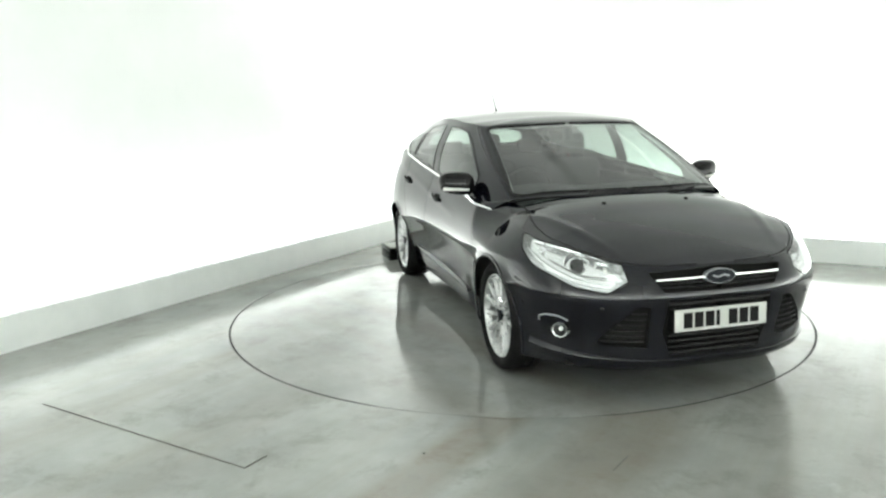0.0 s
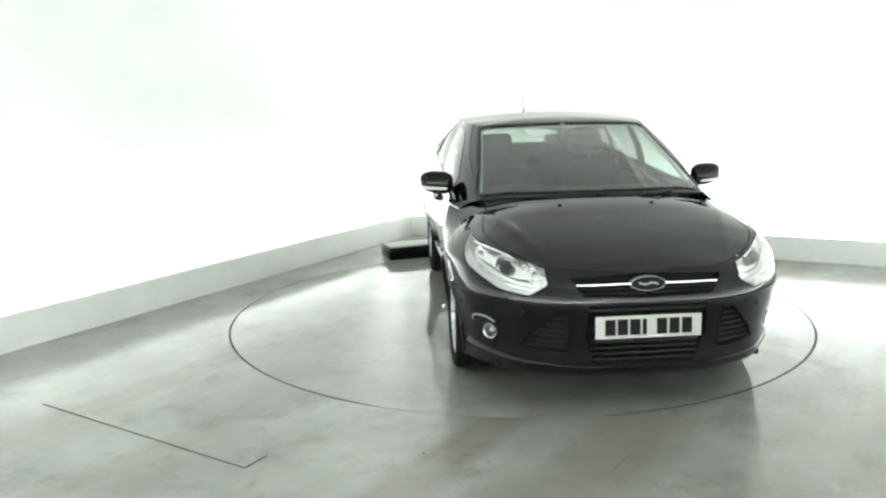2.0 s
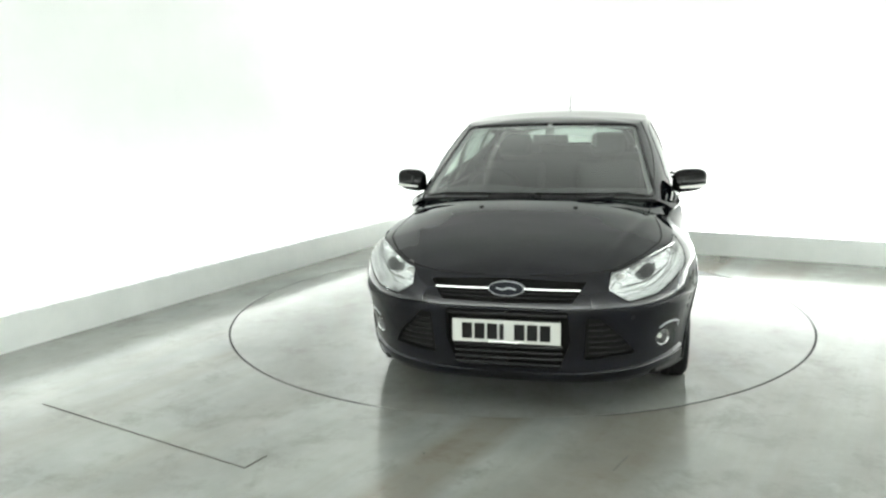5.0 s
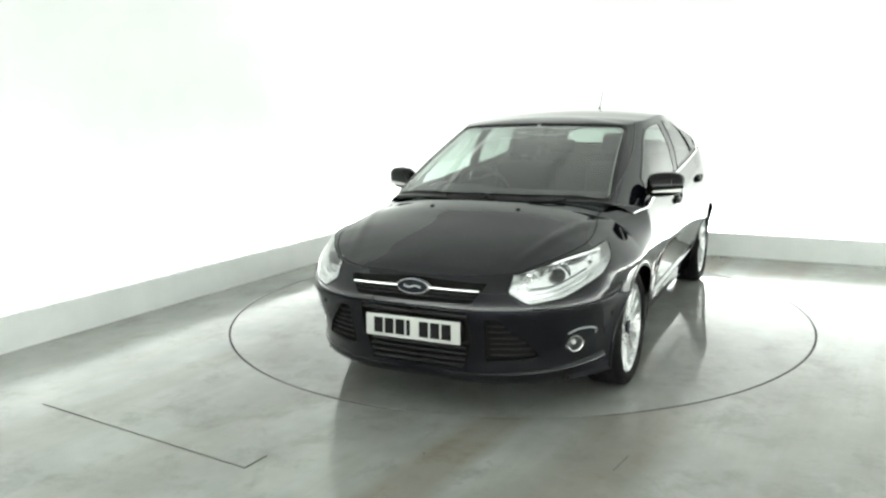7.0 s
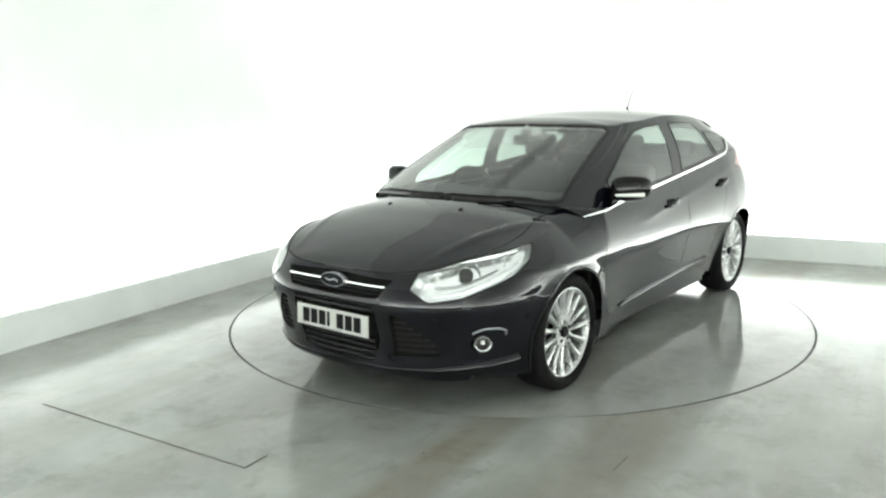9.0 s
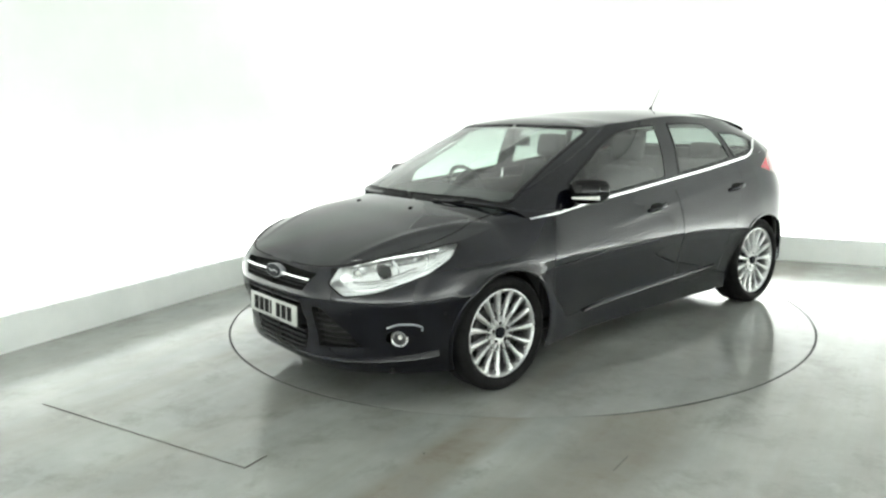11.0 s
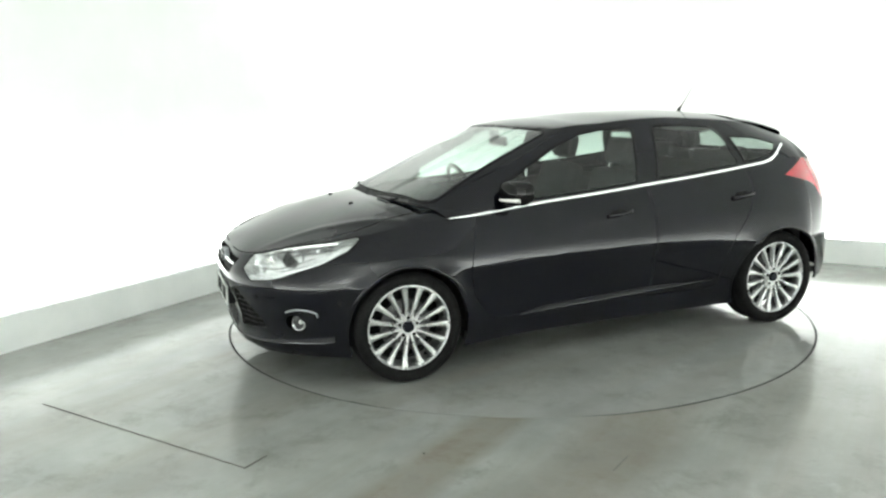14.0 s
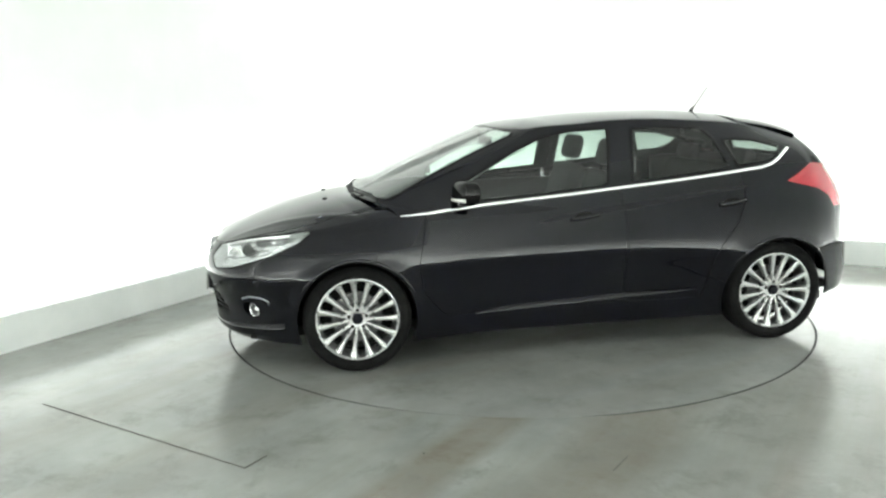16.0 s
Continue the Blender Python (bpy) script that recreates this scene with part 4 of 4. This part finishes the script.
# chrome belt line, lower door creases, door handles, mirrors
for sd in (1, -1):
    line = [(x, side_y(x, float(BELT(x))) + 0.001, float(BELT(x))) for x in np.linspace(1.05, -1.22, 40)]
    line += [(-1.29, 0.775, 1.120), (-1.345, 0.760, 1.150), (-1.40, 0.730, 1.188), (-1.435, 0.712, 1.212)]
    line = [(x, y * sd, z) for x, y, z in rail(line, 70)]
    b = bmesh.new()
    ribbon(b, line, [(0, sd, 0.25)] * 70, [0.007 + 0.011 * min(1, k / 6) for k in range(70)], 0.007)
    part("belt_trim", b, CHROME, car, "bright chrome strip under the windows")
    # strip added along the lower door crease, tapered and tilted for its highlight
    b = bmesh.new()
    line = [(x, sd * (side_y(x, z) + 0.002), z) for x, z in zip(np.linspace(0.62, -0.80, 30), np.linspace(0.298, 0.362, 30))]
    ribbon(b, line, [(0, sd, 0.20)] * 30, [0.05 * min(1, (30 - k) / 12, (k + 2) / 6) for k in range(30)], 0.014)
    part("crease_strip", b, PAINT, car)
    for (hx, hz), door in (((-0.05, 0.856), doors[0]), ((-1.0, 0.902), doors[1])):
        y = side_y(hx, hz)
        own = door[0 if sd > 0 else 1]
        b = bmesh.new()
        ribbon(b, [(hx + 0.088 * math.cos(a), sd * (y + 0.004 + 0.026 * math.sin(a)), hz - 0.012 * math.cos(a)) for a in np.linspace(0, math.pi, 16)], [(0.3 * math.cos(a), sd, 0.15) for a in np.linspace(0, math.pi, 16)], 0.026, 0.009)
        part("door_handle", b, PAINT, own)
        # flat black oval painting the shade of the hollow behind the handle
        b = bmesh.new()
        bmesh.ops.create_uvsphere(b, u_segments=20, v_segments=10, radius=1)
        for v in b.verts:
            v.co = Vector((hx + v.co.x * 0.060, sd * (y + v.co.y * 0.004 + 0.001), hz - 0.006 + v.co.z * 0.036))
        part("cup_shade", b, GAP, own)
    # mirror housing
    b = bmesh.new()
    bmesh.ops.create_uvsphere(b, u_segments=32, v_segments=18, radius=1)
    for v in b.verts:
        c = v.co
        q = Vector([math.copysign(abs(t) ** 0.68, t) for t in c])
        q.x = q.x * (0.075 if q.x > 0 else 0.035)
        taper = 1.0 - 0.16 * (q.y * 0.5 + 0.5)
        v.co = Vector((0.665 + q.x - 0.03 * q.y, sd * (0.904 + q.y * 0.108), 1.032 + q.z * 0.080 * taper + 0.008 * q.y))
    mirror = part("door_mirror", b, GLOSS_BLACK, car, "gloss black door mirror with a clear indicator")
    b = bmesh.new()
    box(b, 0.624, sd * 0.83, 0.991, 0.634, sd * 0.97, 1.078, 0.003)
    part("mirror_glass", b, CHROME, mirror)
    b = bmesh.new()
    ribbon(b, [(0.752 - 0.050 * (k / 11) ** 1.6, sd * (0.845 + 0.153 * k / 11), 0.994 + 0.006 * k / 11) for k in range(12)], [(0.9 - 0.04 * k, sd * 0.05 * k, -0.1) for k in range(12)], [0.012 + 0.010 * k / 11 for k in range(12)], 0.006)
    part("indicator", b, AMBER, mirror, "clear indicator strip")
    b = bmesh.new()
    tube(b, [(0.70, sd * 0.785, 0.975), (0.685, sd * 0.83, 1.0), (0.675, sd * 0.87, 1.025)], [0.020, 0.018, 0.018], 12)
    part("mirror_arm", b, GLOSS_BLACK, mirror)

# painted corner between wing, door top and front pillar, with the trim line along the pillar's foot
CORNER_END = min(range(A_BASE, 200), key=lambda k: abs(SHOULDER[k].x - 0.50))
g = []
for i in range(A_BASE - 2, CORNER_END, 2):
    p = SHOULDER[i] + Vector((0, 0, 0.0008))
    q = Vector(min(lo[:140], key=lambda c: abs(c[0] - p.x - 0.11 * max(0.0, (p.x - 0.5) / 0.52))))
    g.append([p.lerp(q, k / 6) + Vector((0, 0, 0.010 * math.sin(math.pi * k / 6) * min(1, (p.x - 0.48) / 0.3))) for k in range(7)])
both("pillar_foot", sheet(g), PAINT, car)

# raised seam along each front pillar, from the foot to the roof
for sd in (1, -1):
    b = bmesh.new()
    ps = []
    for k in range(26):
        i = 52 + k * 0.55
        e = [row[min(26, 1 + k)] for row in green_rows[int(i) : int(i) + 2]]
        ps.append(e[0].lerp(e[1], i - int(i)))
    ribbon(b, [(p.x, p.y * sd, p.z) for p in ps], [(0.5, 0.9 * sd, 0.5)] * 26, 0.010, 0.005)
    part("pillar_seam", b, PAINT, car)

# window seals
for e in window_edges:
    seal(e, 0.020, 0.003, GLOSS_BLACK, car)
for sd in (1, -1):
    for e, nm in ((screen_edge, "screen"), (back_edge, "back")):
        b = bmesh.new()
        ps = [Vector((p.x, p.y * sd, p.z)) for p in e]
        gaps = [(ps[(i + 1) % len(ps)] - ps[i]).length for i in range(len(ps))]
        k = gaps.index(max(gaps)) + 1
        ps = ps[k:] + ps[:k]
        out = Vector((0.8, 0.2 * sd, 0.7)) if nm == "screen" else Vector((-0.9, 0.2 * sd, 0.5))
        ribbon(b, ps, [out] * len(ps), 0.026, 0.004)
        part("window_seal", b, GLOSS_BLACK, car)

# bonnet joint along the wings, cowl, wipers, washer jets
for sd in (1, -1):
    b = bmesh.new()
    ps = []
    for k in range(6, A_BASE + 1, 3):
        at_r = 1 + 4.5 * max(0.0, (k / A_BASE - 0.45) / 0.55)
        p, q = BONNET_ROWS[k][int(at_r)], BONNET_ROWS[k][int(at_r) + 1]
        p = p.lerp(q, at_r - int(at_r))
        ps.append(Vector((p.x, p.y * sd, p.z + 0.0005)))
    ribbon(b, ps, [(0.1, 0.5 * sd, 0.8)] * len(ps), 0.006, 0.0012)
    part("bonnet_joint", b, GAP, bonnet_part)
    b = bmesh.new()
    tube(b, [(1.305, 0.10 * sd + 0.16, 1.004), (1.285, 0.34 * sd * 0.8 + 0.1, 1.010), (1.245, 0.52 * sd * 0.8 + 0.05, 1.004)], [0.006, 0.006, 0.005], 8)
    part("wiper_arm", b, PLASTIC, car)
    b = bmesh.new()
    ps = rail([(1.29, 0.02 * sd + 0.05, 1.014), (1.262, 0.3 * sd, 1.016), (1.19, 0.54 * sd, 1.010)], 14)
    tube(b, ps, 0.0038, 6)
    part("wiper_blade", b, RUBBER, car)
    b = bmesh.new()
    bmesh.ops.create_uvsphere(b, u_segments=14, v_segments=8, radius=1)
    x, y = 1.47, 0.263 * sd
    r = min((p for row in BONNET_ROWS for p in row), key=lambda p: (p.x - x) ** 2 + (p.y - abs(y)) ** 2)
    for v in b.verts:
        v.co = Vector((x + v.co.x * 0.016, y + v.co.y * 0.013, r.z + v.co.z * 0.007))
    part("washer_jet", b, GAP, bonnet_part)
b = bmesh.new()
ps = [Vector((p.x - 0.005, p.y * s, p.z + 0.006)) for s, seq in ((1, COWL[5:]), (-1, COWL[5:][::-1][1:])) for p in seq]
ribbon(b, ps, [(0.5, 0, 0.9)] * len(ps), 0.05, 0.004)
part("cowl", b, PLASTIC, car)
# spoiler that carries the roof on over the rear window, with a cut-off trailing edge
SPOILER = curve((-1.18, 1.428), (-1.40, 1.402), (-1.60, 1.356), (-1.70, 1.330))
g = []
for k in range(25):
    y = -0.545 + 1.09 * k / 24
    e = (abs(y) / 0.545) ** 2
    tail_x = -1.69 + 0.10 * e
    top = []
    for u in (0.0, 0.2, 0.4, 0.6, 0.8, 0.94, 1.0):
        x = -1.18 + (tail_x + 1.18) * u
        top.append(Vector((x, y, float(SPOILER(x)) - (0.036 + 0.022 * u) * e - 0.012 * e**6 - (0.006 if u == 1.0 else 0.0))))
    under = [Vector((p.x, p.y * 0.985, p.z - t)) for p, t in ((top[-1], 0.030), (top[-2], 0.036), (top[3], 0.050), (top[0], 0.050))]
    g.append(top + under)
b = sheet(g)
bmesh.ops.holes_fill(b, edges=[ed for ed in b.edges if ed.is_boundary], sides=0)
part("roof_spoiler", b, PAINT, car, "glossy black spoiler lip over the rear window")
# aerial
b = bmesh.new()
tube(b, [(-1.135, 0, 1.435), (-1.145, 0, 1.456), (-1.158, 0, 1.470)], [0.016, 0.011, 0.006], 12)
aerial = part("aerial", b, GLOSS_BLACK, car, "short black roof aerial leaning back")
b = bmesh.new()
tube(b, [(-1.158, 0, 1.468), (-1.255, 0, 1.602)], [0.004, 0.0022], 8)
part("rod", b, GLOSS_BLACK, aerial)
# ---- inside of the car ----


def cushion(x0, y0, z0, x1, y1, z1, r):
    b = bmesh.new()
    return box(b, x0, y0, z0, x1, y1, z1, r)


def seat(x, y):
    s = part("seat", cushion(x - 0.25, y - 0.25, 0.38, x + 0.27, y + 0.25, 0.55, 0.05), FABRIC, car, "charcoal cloth seat")
    o = part("backrest", cushion(-0.06, -0.24, 0.0, 0.07, 0.24, 0.60, 0.06), FABRIC, s)
    o.matrix_basis = pose(x - 0.22, y, 0.50, 0, -17, 0)
    o = part("headrest", cushion(-0.045, -0.125, 0.635, 0.05, 0.125, 0.81, 0.04), FABRIC, s)
    o.matrix_basis = pose(x - 0.22, y, 0.50, 0, -15, 0)
    for dy in (-0.05, 0.05):
        bb = bmesh.new()
        tube(bb, [(-0.0, dy, 0.56), (0.0, dy, 0.68)], 0.006, 8)
        part("headrest_post", bb, DASH, s).matrix_basis = pose(x - 0.22, y, 0.50, 0, -15, 0)


seat(0.02, 0.36)
seat(0.02, -0.36)
rear = part("rear_bench", cushion(-1.15, -0.62, 0.38, -0.62, 0.62, 0.58, 0.05), FABRIC, car, "charcoal cloth rear bench")
part("backrest", cushion(-0.07, -0.62, 0.0, 0.07, 0.62, 0.60, 0.05), FABRIC, rear).matrix_basis = pose(-1.12, 0, 0.50, 0, -20, 0)
for y in (-0.38, 0.38):
    part("headrest", cushion(-0.04, -0.12, 0.60, 0.045, 0.12, 0.72, 0.035), FABRIC, rear).matrix_basis = pose(-1.12, y, 0.50, 0, -18, 0)
b = bmesh.new()
g = []
for y in np.linspace(-0.74, 0.74, 21):
    e = abs(y / 0.74) ** 3
    g.append([(1.24 - 0.17 * e, y, 0.955 - 0.02 * e), (0.98, y, 0.970), (0.74, y, 0.985 + 0.025 * math.exp(-(((y + 0.37) / 0.16) ** 2))), (0.66, y, 0.955), (0.62, y, 0.85), (0.68, y, 0.60)])
part("dashboard", sheet(g), DASH, car, "dark soft dashboard")
b = bmesh.new()
n = 36
tube(b, [(0.0, 0.182 * math.cos(2 * math.pi * i / n), 0.182 * math.sin(2 * math.pi * i / n)) for i in range(n + 1)], 0.015, 10)
wheel_ob = part("steering_wheel", b, DASH, car, "black steering wheel")
wheel_ob.matrix_basis = pose(0.47, -0.37, 0.93, 0, 24, 0)
b = bmesh.new()
box(b, -0.02, -0.07, -0.06, 0.03, 0.07, 0.05, 0.02)
box(b, -0.008, -0.17, -0.015, 0.012, 0.17, 0.015, 0.006)
box(b, -0.008, -0.02, -0.17, 0.012, 0.02, 0.0, 0.006)
part("wheel_hub", b, DASH, wheel_ob)
b = bmesh.new()
box(b, 0.34, -0.12, 1.245, 0.37, 0.12, 1.310, 0.014)
box(b, 0.36, -0.03, 1.26, 0.41, 0.03, 1.352, 0.012)
part("rear_view_mirror", b, DASH, car, "black interior mirror on the windscreen")
b = bmesh.new()
box(b, -1.74, -0.62, 0.98, -1.33, 0.62, 1.0, 0.004)
part("parcel_shelf", b, DASH, car)
b = bmesh.new()
box(b, -1.8, -0.74, 0.29, 0.95, 0.74, 0.33)
part("cabin_floor", b, DASH, car)
for sd in (1, -1):
    b = bmesh.new()
    box(b, -1.10, sd * 0.735, 0.32, 0.92, sd * 0.775, 0.94, 0.01)
    part("door_lining", b, DASH, car)
    b = bmesh.new()
    box(b, -1.74, sd * 0.60, 0.32, -1.12, sd * 0.64, 1.09, 0.01)
    part("boot_lining", b, DASH, car)
b = bmesh.new()
box(b, -1.765, -0.55, 0.35, -1.735, 0.55, 1.112, 0.01)
part("tailgate_lining", b, DASH, car)
b = bmesh.new()
box(b, 1.02, -0.74, 0.30, 1.08, 0.74, 0.93, 0.01)
part("bulkhead", b, GAP, car)

# ---- loose things on the booth floor ----
b = bmesh.new()
box(b, 0, 0, 0.0, 0.55, 0.30, 0.125, 0.006)
stop_box = tagged(part("floor_box", b, GLOSS_BLACK), "low black box with a pale top beside the turntable", "box")
stop_box.matrix_world = pose(-1.215, 1.74, 0, 0, 0, 24)
b = bmesh.new()
box(b, 0.012, 0.012, 0.1255, 0.538, 0.288, 0.132, 0.002)
part("lid", b, LINING, stop_box, "pale grey lid")
b = bmesh.new()
box(b, -0.10, -0.05, 0, 0.14, 0.05, 0.035, 0.012)
o = tagged(part("cable_box", b, PLASTIC), "small black cable box against the kerb", "cable box")
o.matrix_world = pose(3.42, 1.24, 0, 0, 0, -24)


def floor_joint(points, width):
    b = bmesh.new()
    for (x0, y0), (x1, y1) in zip(points, points[1:]):
        d = Vector((x1 - x0, y1 - y0, 0)).normalized()
        s = Vector((-d.y, d.x, 0)) * width / 2
        p, q = Vector((x0, y0, 0.004)), Vector((x1, y1, 0.004))
        top = [b.verts.new(v) for v in (p - s, q - s, q + s, p + s)]
        bot = [b.verts.new(v - Vector((0, 0, 0.006)) - (v - (p + q) / 2).normalized() * -0.003) for v in (p - s, q - s, q + s, p + s)]
        b.faces.new(top)
        for i in range(4):
            b.faces.new((bot[i], bot[(i + 1) % 4], top[(i + 1) % 4], top[i]))
    return tagged(part("floor_joint", b, JOINT, smooth=False), "thin dark joint round a hatch in the concrete floor", "floor joint", kind="structure")


floor_joint([(-2.53, -1.975), (-1.175, -2.66), (-1.115, -2.54)], 0.0042)
floor_joint([(0.42, -2.62), (0.50, -2.48)], 0.003)
b = bmesh.new()
rings = lathe(b, [(0.007, 0.0), (0.007, 0.0025), (0.004, 0.004)], 14, "z", (-0.405, -2.483, 0))
b.faces.new(rings[-1])
tagged(part("floor_bolt", b, JOINT), "small dark bolt head in the concrete floor", "bolt")


motions()
